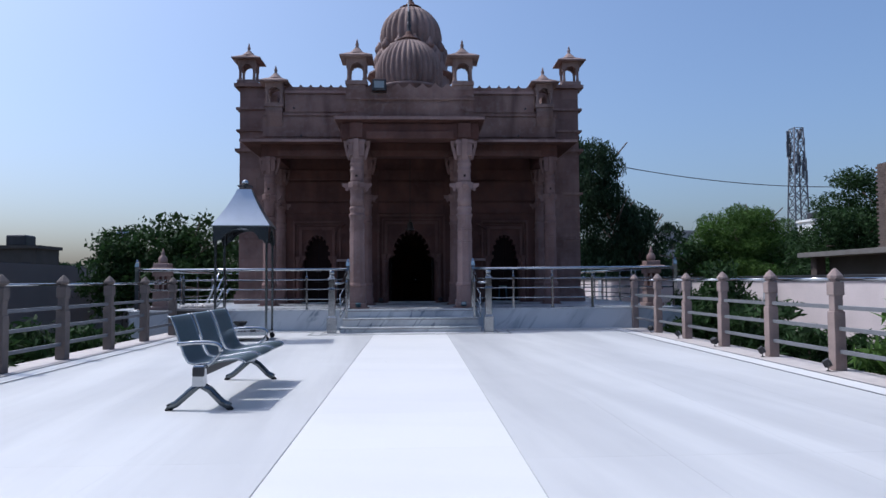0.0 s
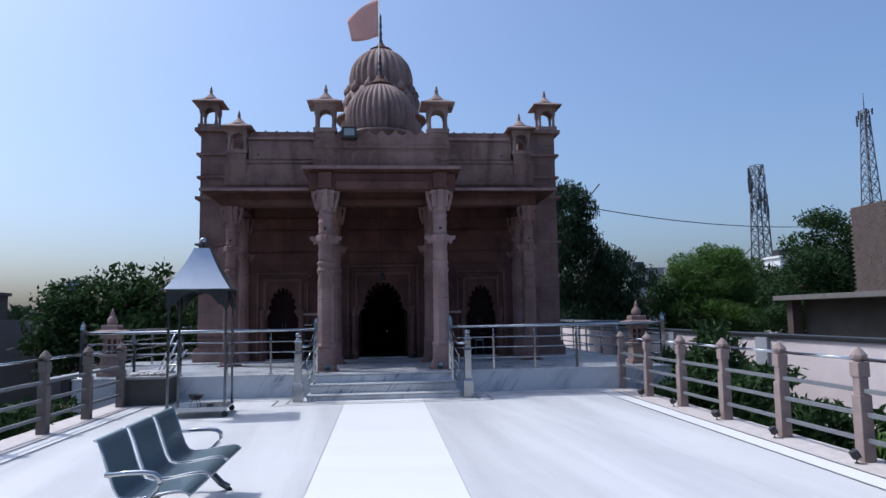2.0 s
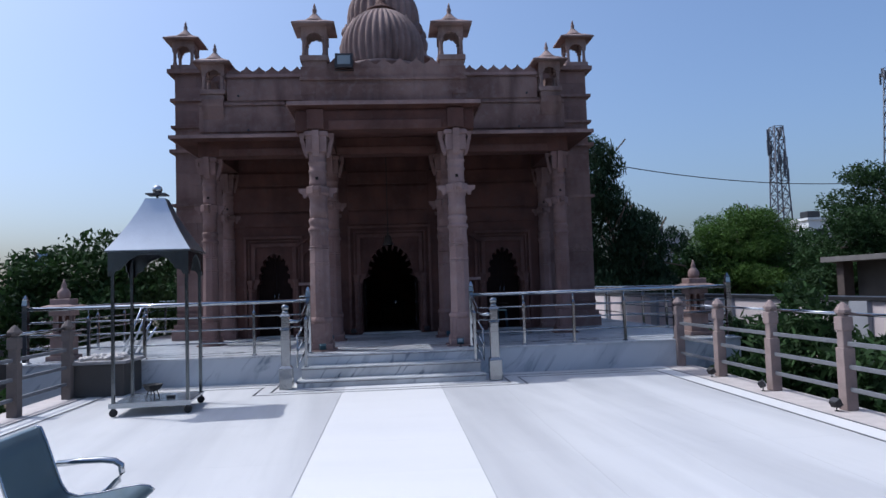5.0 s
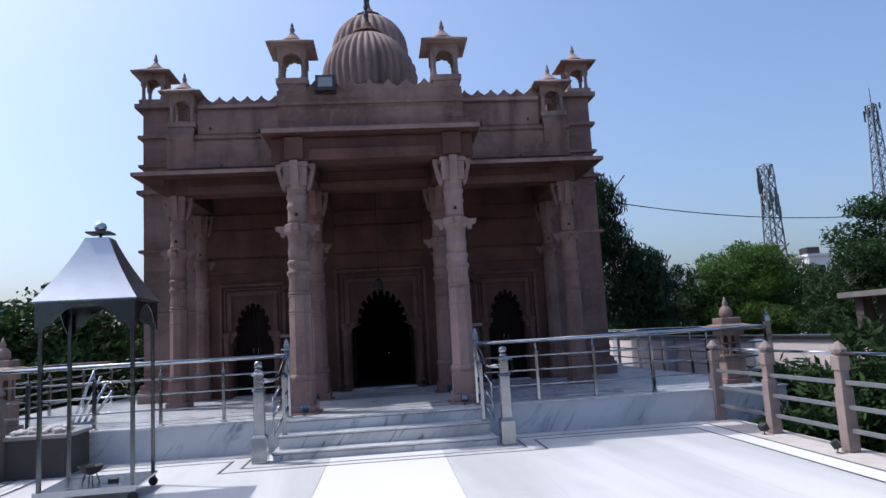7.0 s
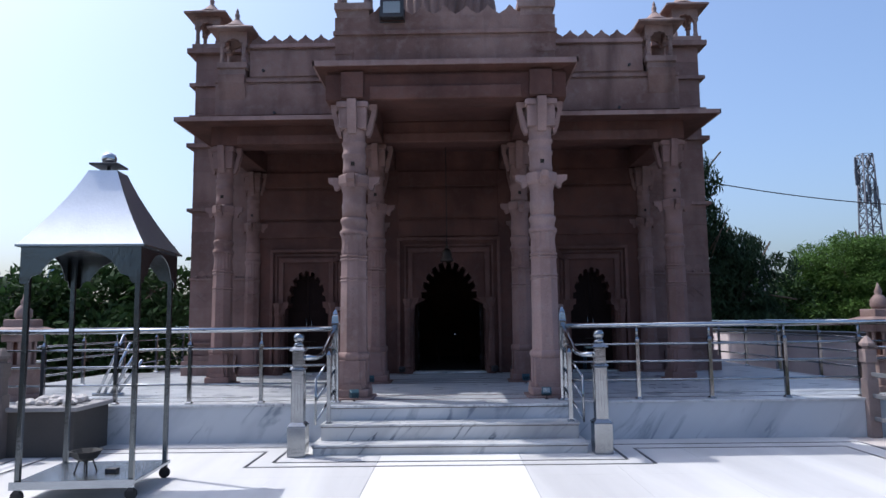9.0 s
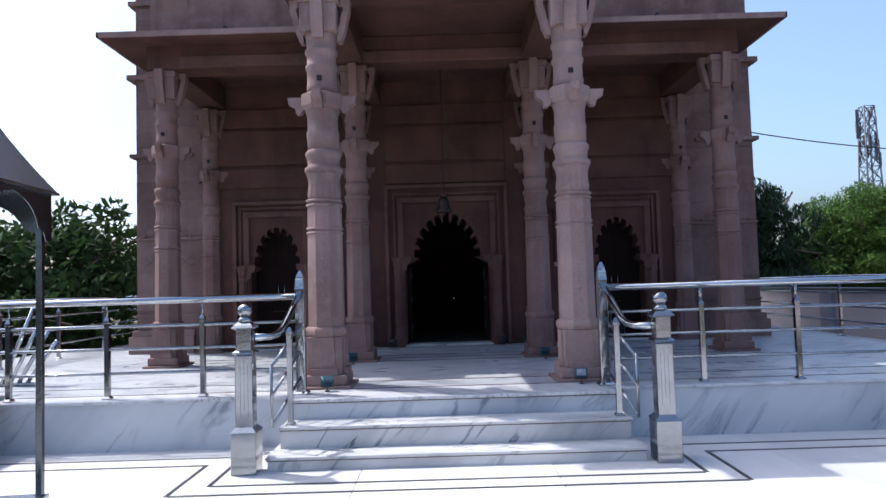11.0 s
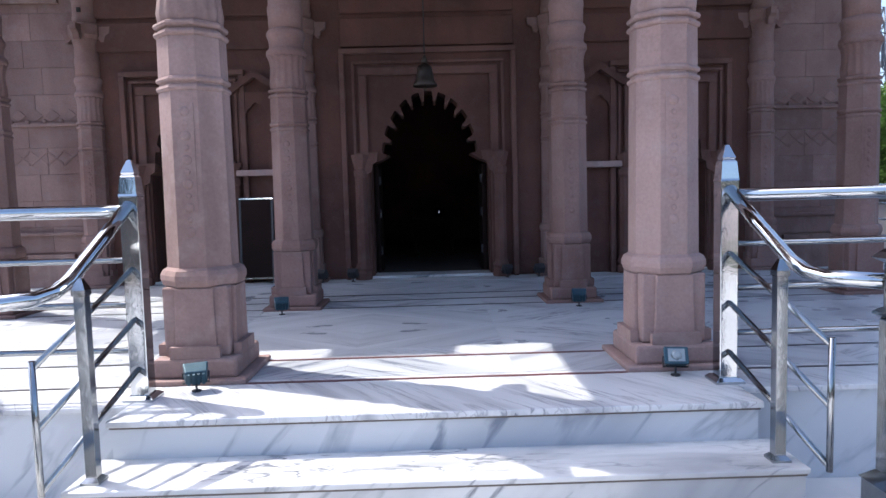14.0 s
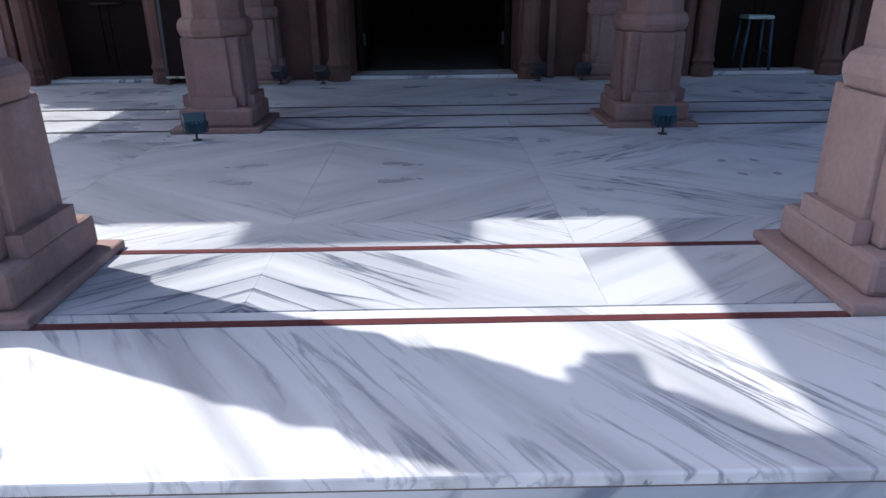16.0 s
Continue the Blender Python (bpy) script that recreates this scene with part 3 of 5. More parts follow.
def column(at, label, stone=STONE_PALE):
    c = thing("column", label, "column", "portico columns", at)
    part("base_slab", B(-0.275, 0.275, -0.275, 0.275, -0.002, 0.028, bevel=0.008), stone, c)
    part("base", B(-0.222, 0.222, -0.23, 0.23, 0.026, 0.13, bevel=0.018), stone, c)
    ped = part("pedestal", B(-0.172, 0.172, -0.172, 0.172, 0.13, 0.5, bevel=0.012), stone, c)
    for s in (-1, 1):
        part("pedestal_panel", B(*sorted((s * 0.168, s * 0.192)), -0.11, 0.11, 0.13, 0.495, top=(0, 0.01), bevel=0.006), stone, ped)
        part("pedestal_panel", B(-0.11, 0.11, *sorted((s * 0.168, s * 0.192)), 0.13, 0.495, top=(0.01, 0), bevel=0.006), stone, ped)
        part("base_step", B(*sorted((s * 0.176, s * 0.22)), -0.13, 0.13, 0.129, 0.19), stone, ped)
        part("base_step", B(-0.13, 0.13, *sorted((s * 0.176, s * 0.22)), 0.129, 0.19), stone, ped)
    part("ring", L([(eight(r), z) for r, z in ((0.168, 0.485), (0.196, 0.505), (0.207, 0.535), (0.207, 0.56), (0.196, 0.585), (0.174, 0.6))], 8, turn=math.pi / 8, smooth=False), stone, c)
    low = part("lower_shaft", L([(eight(0.172), 0.595), (eight(0.166), 1.53)], 8, turn=math.pi / 8, smooth=False), stone, c)
    for s in (-1, 1):
        strip = bmesh.new()
        box(strip, -0.045, 0.045, *sorted((s * 0.16, s * 0.1715)), 0.72, 1.45)
        for k in range(11):
            lathe(strip, ((0.03 - 0.012 * (k % 2), -0.004), (0.024 - 0.01 * (k % 2), 0.003), (0.008, 0.004)), 10, (0, 0, 0))
            vs = strip.verts[-30:]
            for v in vs:
                v.co = Vector((v.co.x, s * (0.1715 + v.co.z * 1.2), 0.79 + 0.062 * k + v.co.y))
        bmesh.ops.recalc_face_normals(strip, faces=strip.faces[:])
        part("carved_strip", strip, stone, low)
    for z in (1.52, 1.565, 1.8, 1.845):
        part("ring", L([(eight(r), z + h) for r, h in ((0.16, -0.004), (0.172, 0.002), (0.177, 0.014), (0.172, 0.026), (0.16, 0.032))], 8, turn=math.pi / 8, smooth=False), stone, c)
    part("middle_shaft", L([(eight(0.157), 1.51), (eight(0.164), 1.6), (eight(0.162), 1.795), (eight(0.154), 1.85)], 8, turn=math.pi / 8, smooth=False), stone, c)
    part("bulb", L(((0.15, 1.86), (0.166, 1.885), (0.172, 1.93), (0.162, 2.0), (0.16, 2.06), (0.172, 2.12), (0.186, 2.15)), 64, ribs=16, depth=0.07), stone, c)
    part("ring", L(((0.18, 2.145), (0.192, 2.16), (0.19, 2.195), (0.168, 2.215), (0.16, 2.23), (0.166, 2.29), (0.178, 2.31), (0.182, 2.335), (0.178, 2.355), (0.158, 2.38)), 24), stone, c)
    part("upper_shaft", L(((0.158, 2.37), (0.162, 2.5), (0.166, 2.52), (0.166, 2.56), (0.156, 2.58), (0.156, 2.72), (0.175, 2.78), (0.18, 2.8)), 20), stone, c)
    br = part("bracket_block", L([(eight(r), z) for r, z in ((0.175, 2.79), (0.2, 2.83), (0.2, 2.94), (0.175, 2.96))], 8, turn=math.pi / 8, smooth=False), stone, c)
    for k in range(4):
        arm = S([(0.15, 2.84), (0.22, 2.76), (0.26, 2.76), (0.28, 2.83), (0.34, 2.86), (0.35, 2.93), (0.15, 2.93)], "xz", -0.042, 0.042)
        bmesh.ops.rotate(arm, verts=arm.verts[:], matrix=Matrix.Rotation(k * math.pi / 2, 3, "Z"))
        part("bracket_arm", arm, stone, br)
    part("necking", L(((0.15, 2.95), (0.158, 3.03), (0.15, 3.05), (0.15, 3.2), (0.165, 3.22), (0.165, 3.25), (0.15, 3.27), (0.15, 3.36), (0.168, 3.38), (0.168, 3.41), (0.15, 3.43), (0.16, 3.55), (0.19, 3.58)), 20), stone, c)
    # Near-black blocks paint the shade inside the neck's small square holes.
    for s in (-1, 1):
        part("socket", B(-0.025, 0.025, *sorted((s * 0.12, s * 0.166)), 3.07, 3.12), SOCKET, c, "dark block painting the shade of a square socket")
    cap = part("capital", B(-0.185, 0.185, -0.185, 0.185, 3.57, 3.955, bevel=0.012), stone, c)
    part("abacus", B(-0.215, 0.215, -0.215, 0.215, 3.86, 3.935, bevel=0.01), stone, cap)
    for k in range(4):
        arm = S([(0.17, 3.5), (0.21, 3.5), (0.25, 3.6), (0.275, 3.72), (0.3, 3.8), (0.315, 3.94), (0.17, 3.94), (0.17, 3.86), (0.235, 3.86), (0.24, 3.82), (0.215, 3.74), (0.2, 3.67), (0.17, 3.63)], "xz", -0.06, 0.06)
        bmesh.ops.rotate(arm, verts=arm.verts[:], matrix=Matrix.Rotation(k * math.pi / 2, 3, "Z"))
        part("curved_bracket", arm, stone, cap)
    return c


col = column(pose(-1.255, 16.65, ZP), "carved pale sandstone portico column on an octagonal shaft")
copy_thing(col, pose(1.275, 16.65, ZP))
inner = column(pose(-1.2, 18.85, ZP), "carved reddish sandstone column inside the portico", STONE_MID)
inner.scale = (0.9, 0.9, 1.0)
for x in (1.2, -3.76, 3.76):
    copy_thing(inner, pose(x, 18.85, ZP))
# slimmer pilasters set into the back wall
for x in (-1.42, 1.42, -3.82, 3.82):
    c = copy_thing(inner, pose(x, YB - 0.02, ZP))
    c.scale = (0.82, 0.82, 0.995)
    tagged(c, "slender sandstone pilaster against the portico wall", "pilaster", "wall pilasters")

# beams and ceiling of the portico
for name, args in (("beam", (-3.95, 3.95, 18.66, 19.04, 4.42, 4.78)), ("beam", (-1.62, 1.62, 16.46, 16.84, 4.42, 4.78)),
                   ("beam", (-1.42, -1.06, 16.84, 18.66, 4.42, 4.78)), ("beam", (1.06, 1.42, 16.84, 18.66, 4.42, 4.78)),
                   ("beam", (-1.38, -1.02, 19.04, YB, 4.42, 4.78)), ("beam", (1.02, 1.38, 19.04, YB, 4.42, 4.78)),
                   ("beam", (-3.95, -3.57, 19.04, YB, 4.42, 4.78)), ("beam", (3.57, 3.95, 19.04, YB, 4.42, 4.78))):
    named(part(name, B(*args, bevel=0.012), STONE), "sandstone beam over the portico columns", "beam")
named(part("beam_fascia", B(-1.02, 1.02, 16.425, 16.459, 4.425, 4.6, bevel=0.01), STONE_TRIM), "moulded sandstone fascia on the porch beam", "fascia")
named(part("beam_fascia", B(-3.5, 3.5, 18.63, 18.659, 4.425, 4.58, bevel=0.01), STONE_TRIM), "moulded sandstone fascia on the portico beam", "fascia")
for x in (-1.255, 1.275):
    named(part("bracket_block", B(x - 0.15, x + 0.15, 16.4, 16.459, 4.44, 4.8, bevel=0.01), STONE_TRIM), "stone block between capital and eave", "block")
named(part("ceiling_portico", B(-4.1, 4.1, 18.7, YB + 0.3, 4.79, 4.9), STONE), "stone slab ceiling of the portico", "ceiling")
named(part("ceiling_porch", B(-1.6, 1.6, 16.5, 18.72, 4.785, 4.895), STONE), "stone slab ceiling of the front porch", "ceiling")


def eave(outline, inner, z_out, z_in, thick, label):
    """A thin sloping stone eave between an outer and an inner line."""
    bm = bmesh.new()
    rows = [[bm.verts.new((x, y, z)) for x, y in line] for line, z in ((outline, z_out - thick), (outline, z_out), (inner, z_in + 0.05), (inner, z_in))]
    n = len(outline)
    for k in range(4):
        a, b = rows[k], rows[(k + 1) % 4]
        for i in range(n - 1):
            bm.faces.new((a[i], a[i + 1], b[i + 1], b[i]))
    for i in (0, n - 1):
        bm.faces.new([r[i] for r in rows])
    bmesh.ops.recalc_face_normals(bm, faces=bm.faces[:])
    ob = named(part("eave", bm, STONE), label, "eave")
    for (xa, ya), (xb, yb) in zip(outline, outline[1:]):
        x0, x1, y0, y1 = min(xa, xb), max(xa, xb), min(ya, yb), max(ya, yb)
        # Pale stone strip paints the sky light caught along the slab's edge.
        part("fascia", B(x0 - 0.012, x1 + 0.012, y0 - 0.012, y1 + 0.012, z_out - thick - 0.004, z_out + 0.006), STONE_PALE, ob)
    return ob


eave([(-1.76, 18.45), (-1.76, 16.34), (1.76, 16.34), (1.76, 18.45)], [(-1.4, 18.45), (-1.4, 16.54), (1.4, 16.54), (1.4, 18.45)], 4.92, 4.8, 0.06, "projecting sandstone eave over the front porch")
for s in (-1, 1):
    eave([(s * 1.3, 18.3), (s * 4.42, 18.3), (s * 4.42, YB + 0.1)], [(s * 1.3, 18.68), (s * 3.96, 18.68), (s * 3.96, YB + 0.1)], 4.8, 4.735, 0.06, "projecting sandstone eave over the portico")

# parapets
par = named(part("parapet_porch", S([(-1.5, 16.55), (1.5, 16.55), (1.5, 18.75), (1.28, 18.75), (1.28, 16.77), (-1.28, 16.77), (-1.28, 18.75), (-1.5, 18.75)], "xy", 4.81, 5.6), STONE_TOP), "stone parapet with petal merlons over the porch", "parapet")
part("parapet_ledge", B(-1.53, 1.53, 16.51, 16.56, 5.36, 5.42, bevel=0.008), STONE_TOP, par)
part("parapet_panel", B(-1.25, 1.25, 16.525, 16.552, 4.9, 5.3, bevel=0.01), STONE_TOP, par)
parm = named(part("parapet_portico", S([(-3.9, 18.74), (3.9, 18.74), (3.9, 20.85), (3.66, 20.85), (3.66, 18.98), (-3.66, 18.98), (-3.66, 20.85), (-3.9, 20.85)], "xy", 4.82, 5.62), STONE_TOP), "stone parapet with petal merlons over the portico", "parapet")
part("upper_parapet", B(-3.34, 3.34, 18.74, 18.98, 5.62, 6.22), STONE_TOP, parm)
for s in (-1, 1):
    part("side_parapet", B(*sorted((s * 3.66, s * 3.9)), 19.25, 20.85, 5.62, 6.22), STONE_TOP, parm)
for s in (-1, 1):
    part("parapet_ledge", B(*sorted((s * 1.52, s * 3.34)), 18.68, 18.745, 6.12, 6.19, bevel=0.008), STONE_PALE, parm)
    part("parapet_ledge", B(*sorted((s * 1.52, s * 3.93)), 18.7, 18.745, 5.52, 5.58, bevel=0.008), STONE_TOP, parm)
    for z0, z1 in ((4.95, 5.48), (5.62, 6.08)):
        part("parapet_panel", B(*sorted((s * 1.56, s * (3.92 if z0 < 5 else 3.34))), 18.712, 18.743, z0, z1, bevel=0.01), STONE_TOP, parm)
    # Short dark stubs stand in for the shade of small parapet holes.
    for x, z in ((2.9, 4.98), (3.1, 5.72)):
        part("rain_spout", T([(s * x, 18.67, z), (s * x, 18.75, z)], 0.024), DARK_METAL, parm)
merlon = part("merlon", S([(-0.125, 0), (-0.13, 0.05), (-0.05, 0.1), (0, 0.16), (0.05, 0.1), (0.13, 0.05), (0.125, 0)], "xz", 0, 0.09), STONE_TOP, parm)
merlon.matrix_basis = pose(-3.2, 18.76, 6.218)
for k in range(1, 25):
    share(merlon, parm, pose(-3.2 + 0.2667 * k, 18.76, 6.218))
for k in range(7):
    share(merlon, par, pose(-0.9 + 0.3 * k, 16.57, 5.598) @ Matrix.Diagonal((1.2, 1, 1.2, 1)))
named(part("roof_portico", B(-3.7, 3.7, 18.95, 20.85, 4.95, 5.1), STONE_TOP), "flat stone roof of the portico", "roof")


# ---- little roof pavilions ----
def kiosk(at, label, size=1.0):
    k = thing("roof_pavilion", label, "pavilion", "roof pavilions", at)
    part("base", B(-0.26, 0.26, -0.26, 0.26, -0.1, 0.0, bevel=0.01), STONE_DOME, k)
    part("lower_base", B(-0.22, 0.22, -0.22, 0.22, -0.22, -0.1), STONE_DOME, k)
    for x in (-1, 1):
        for y in (-1, 1):
            part("pillar", L([(eight(0.042), 0), (eight(0.042), 0.06), (eight(0.034), 0.08), (eight(0.034), 0.32), (eight(0.045), 0.36)], 8, at=(x * 0.185, y * 0.185, 0), smooth=False), STONE_DOME, k)
    for s in (-1, 1):
        part("arch_panel", hung_wall(-0.235, 0.235, 0.3, 0.56, [[(-0.145, 0.3)] + arch(0.14, 0.31, 0.44, 5, 0, 0.12) + [(0.145, 0.3)]], s * 0.185 - 0.03, s * 0.185 + 0.03), STONE_DOME, k)
        part("arch_panel", hung_wall(-0.153, 0.153, 0.3, 0.555, [[(-0.115, 0.3)] + arch(0.11, 0.31, 0.44, 5, 0, 0.12) + [(0.115, 0.3)]], s * 0.185 - 0.028, s * 0.185 + 0.028, "yz"), STONE_DOME, k)
    r2 = math.sqrt(2)
    part("eave", L([(0.24 * r2, 0.555), (0.385 * r2, 0.55), (0.385 * r2, 0.58), (0.2 * r2, 0.68)], 4, turn=math.pi / 4, smooth=False), STONE_DOME, k)
    part("cap", L(((0.25, 0.665), (0.22, 0.7), (0.14, 0.76), (0.085, 0.82), (0.05, 0.85)), 20), STONE_DOME, k)
    part("finial", L(((0.05, 0.83), (0.055, 0.86), (0.03, 0.88), (0.045, 0.92), (0.04, 0.96), (0.022, 0.98), (0.03, 1.0), (0.006, 1.07)), 12), STONE_DOME, k)
    k.scale = (size,) * 3
    return k


kk = kiosk(pose(-1.26, 16.78, 5.83), "small pale stone pavilion with four pillars on the porch parapet")
copy_thing(kk, pose(1.26, 16.78, 5.83))
for s in (-1, 1):
    o = copy_thing(kk, pose(s * 3.62, 18.88, 5.85))
    tagged(o, "small stone pavilion projecting from the parapet corner", "pavilion")
    o = copy_thing(kk, pose(s * 4.88, 21.1, 7.13))
    o.scale = (1.1,) * 3
    tagged(o, "small stone pavilion on the main block's corner", "pavilion")
    named(part("corner_pier", B(*sorted((s * 4.58, s * 5.12)), 20.84, 21.4, 6.96, 7.0), STONE_TOP), "stone pier under a corner pavilion", "pier")
    named(part("kiosk_corbel", S([(18.72, 5.2), (18.72, 5.63), (18.6, 5.63), (18.62, 5.5)], "yz", s * 3.62 - 0.22, s * 3.62 + 0.22), STONE_TOP), "stone corbel under a parapet pavilion", "corbel")
    named(part("porch_pier", B(s * 1.26 - 0.25, s * 1.26 + 0.25, 16.54, 17.04, 5.1, 5.62), STONE_TOP), "stone pier under a porch pavilion", "pier")


# ---- domes ----
def dome(at, r, h, ribs, label, spire):
    d = thing("dome", label, "dome", "temple domes", at)
    prof = []
    for i in range(19):
        a = i / 18
        ang = -0.42 + a * (math.pi / 2 + 0.37)
        prof.append((max(0.06, math.cos(ang)) * r, (math.sin(ang) + 0.408) / 1.408 * h))
    part("shell", L(prof, ribs * 6, ribs=ribs, depth=0.085), STONE_DOME, d)
    part("drum", L(((r * 0.93, -1.3), (r * 0.93, -0.1), (r * 1.0, -0.06), (r * 1.0, 0.0), (r * 0.88, 0.03)), 48), STONE_DOME, d)
    part("lotus_collar", L(((r * 0.26, h - 0.06), (r * 0.37, h - 0.02), (r * 0.35, h + 0.01), (r * 0.2, h + 0.08), (r * 0.12, h + 0.18), (r * 0.1, h + 0.24)), 48, ribs=16, depth=0.12), STONE_TRIM, d, "dark lotus petal collar")
    f = part("finial", L([(0.07, h + 0.14), (0.08, h + 0.16)] + [(0.025 + 0.05 * abs(math.sin(i * 0.9)) * (1 - i / 16), h + 0.16 + spire * i / 14) for i in range(1, 14)] + [(0.008, h + 0.16 + spire)], 14), DARK_METAL, d, "dark beaded metal spire")
    return d


dome(pose(-0.03, 18.85, 6.25), 0.92, 1.37, 36, "ribbed onion dome of weathered stone over the portico", 0.7)
big = dome(pose(0.0, 25.0, 9.4), 1.13, 1.65, 26, "tall ribbed stone dome over the sanctum", 1.2)
part("lower_tier", L(((1.45, -3.2), (1.45, -1.5), (1.4, -1.0), (1.3, -0.5), (1.24, -0.1), (1.14, 0.05)), 78, ribs=26, depth=0.05), STONE_DOME, big)
part("cornice", L(((1.3, -1.12), (1.6, -0.98), (1.6, -0.92), (1.32, -0.86)), 16, smooth=False), STONE_DOME, big)
for k in range(13):
    a = 2 * math.pi * k / 13
    part("petal_knob", L(((0.1, -0.14), (0.16, -0.04), (0.13, 0.1), (0.05, 0.2), (0.02, 0.28)), 10, at=(1.18 * math.cos(a), 1.18 * math.sin(a), 0.0)), STONE_DOME, big)
    part("petal_relief", L(((0.04, -0.7), (0.17, -0.55), (0.19, -0.35), (0.12, -0.18), (0.02, -0.08)), 10, at=(1.2 * math.cos(a + 0.24), 1.2 * math.sin(a + 0.24), 0.0)), STONE_DOME, big)

flag = thing("temple_flag", "pale saffron flag on a slim white pole", "flag")
part("pole", T([(-0.06, 20.9, 6.4), (-0.06, 20.9, 11.15)], 0.022), WHITE_WALL, flag)
part("pole_tip", L(((0.03, 0), (0.05, 0.04), (0.01, 0.1)), 10, at=(-0.06, 20.9, 11.13)), WHITE_WALL, flag)
bm = bmesh.new()
grid = []
for i in range(13):
    u = i / 12
    row = []
    for j in range(9):
        v = j / 8
        x = -0.08 - 0.9 * u + 0.12 * v * u
        z = 10.98 - 1.2 * v * (1 - 0.4 * u) - 0.6 * u + 0.05 * math.sin(5 * u + 2 * v)
        row.append(bm.verts.new((x, 20.9 + 0.08 * math.sin(7 * u + 1.5 * v) * u, z)))
    grid.append(row)
for a, b in zip(grid, grid[1:]):
    for j in range(8):
        f = bm.faces.new((a[j], a[j + 1], b[j + 1], b[j]))
        f.smooth = True
cloth = part("cloth", bm, FLAG_M, flag)
sol = cloth.modifiers.new("thickness", "SOLIDIFY")
sol.thickness = 0.006

# coursed blocks on the main block's front
blocks = {w: None for w in (0.5, 0.6, 0.7)}
for s in (-1, 1):
    face = bpy.data.objects["wall_front" if s < 0 else "wall_front.001"]
    for k in range(20):
        z = 0.86 + 0.3 * k
        x = 3.86
        for w in ((0.5, 0.7), (0.7, 0.5), (0.6, 0.6))[k % 3]:
            at = pose(s * x - (w if s < 0 else 0), YB + 0.022 + random.uniform(-0.002, 0.002), z)
            if blocks[w] is None:
                blocks[w] = part("stone_block", B(0.0012, w - 0.0012, 0, 0.03, 0.0012, 0.2988, bevel=0.003), STONE_BLOCK, face)
                blocks[w].matrix_basis = at
            else:
                share(blocks[w], face, at)
            x += w

# ---- inlaid lines ----
def line(x0, x1, y0, y1, z, material, name, label):
    return tagged(part(name, B(x0, x1, y0, y1, z - 0.01, z + 0.003), material), label, "inlay", kind="structure")


DARK_LINE = "thin black granite line inlaid in the marble floor"
for s in (-1, 1):
    for d in (4.45, 4.76):
        line(s * d - 0.015, s * d + 0.015, -8, 15.5 if d < 4.6 else 15.75, 0, BLACK_INLAY, "inlay_line", DARK_LINE)
    for xi, yb, yt in ((2.08, 14.68, 15.5), (1.85, 14.9, 15.75)):
        a, b = sorted((s * xi - 0.016, s * xi + 0.016))
        line(a, b, yb, yt + 0.016, 0, BLACK_INLAY, "inlay_line", DARK_LINE)
        line(*sorted((s * (xi + 0.016), s * (4.45 if xi > 2 else 4.76))), yt - 0.016, yt + 0.016, 0, BLACK_INLAY, "inlay_line", DARK_LINE)
for xi, yb in ((2.08, 14.68), (1.85, 14.9)):
    line(-xi + 0.016, xi - 0.016, yb - 0.016, yb + 0.016, 0, BLACK_INLAY, "inlay_line", DARK_LINE)
for y in (16.39, 16.87):
    line(-1.0, 1.0, y - 0.014, y + 0.014, ZP, RED_INLAY, "inlay_band", "dark red stone band inlaid between the porch columns")
    for s in (-1, 1):
        line(*sorted((s * 1.5, s * 6.0)), y - 0.012, y + 0.012, ZP, BLACK_INLAY, "inlay_line", DARK_LINE)
for y in (18.69, 19.05, 19.4):
    line(-3.8, 3.8, y - 0.014, y + 0.014, ZP, BLACK_INLAY, "inlay_line", DARK_LINE)
for s in (-1, 1):
    k = tagged(part("terrace_edge", B(*sorted((s * 4.78, s * 5.34)), -8, 16.07, -0.3, -0.002), EDGE), "pinkish granite coping along the terrace edge", "edge", kind="structure")


# ---- stainless railings ----
def newel(x, y):
    n = thing("newel_post", "polished stainless steel newel post with a ball top", "post", "stair posts", pose(x, y, 0))
    part("base_block", B(-0.1, 0.1, -0.1, 0.1, 0, 0.33, bevel=0.008), STEEL_DIM, n)
    part("base_cap", B(-0.105, 0.105, -0.105, 0.105, 0.33, 0.37, top=(0.04, 0.04)), STEEL_DIM, n)
    sh = part("shaft", B(-0.068, 0.068, -0.068, 0.068, 0.365, 0.93, bevel=0.006), STEEL_DIM, n)
    for k in (-0.03, 0.0, 0.03):
        part("flute", B(k - 0.006, k + 0.006, -0.074, -0.066, 0.45 if k else 0.5, 0.85 if k else 0.9), STEEL_DIM, sh)
    part("flange", L(((0.07, 0.92), (0.12, 0.945), (0.115, 0.955), (0.07, 0.98)), 4, turn=math.pi / 4, smooth=False), STEEL_DIM, n)
    part("upper_block", B(-0.06, 0.06, -0.06, 0.06, 0.97, 1.14, bevel=0.005), STEEL_DIM, n)
    part("upper_flange", L(((0.08, 1.13), (0.125, 1.15), (0.1, 1.17), (0.055, 1.2), (0.05, 1.21)), 4, turn=math.pi / 4, smooth=False), STEEL_DIM, n)
    part("neck", L(((0.045, 1.19), (0.06, 1.205), (0.045, 1.225), (0.03, 1.24)), 16), STEEL_DIM, n)
    part("ball", L([(0.058 * math.sin(a) + 0.002, 1.285 - 0.055 * math.cos(a)) for a in [math.pi * i / 10 for i in range(11)]], 18), STEEL_DIM, n)
    return n


nw = newel(-1.67, 15.26)
copy_thing(nw, pose(1.67, 15.26, 0))


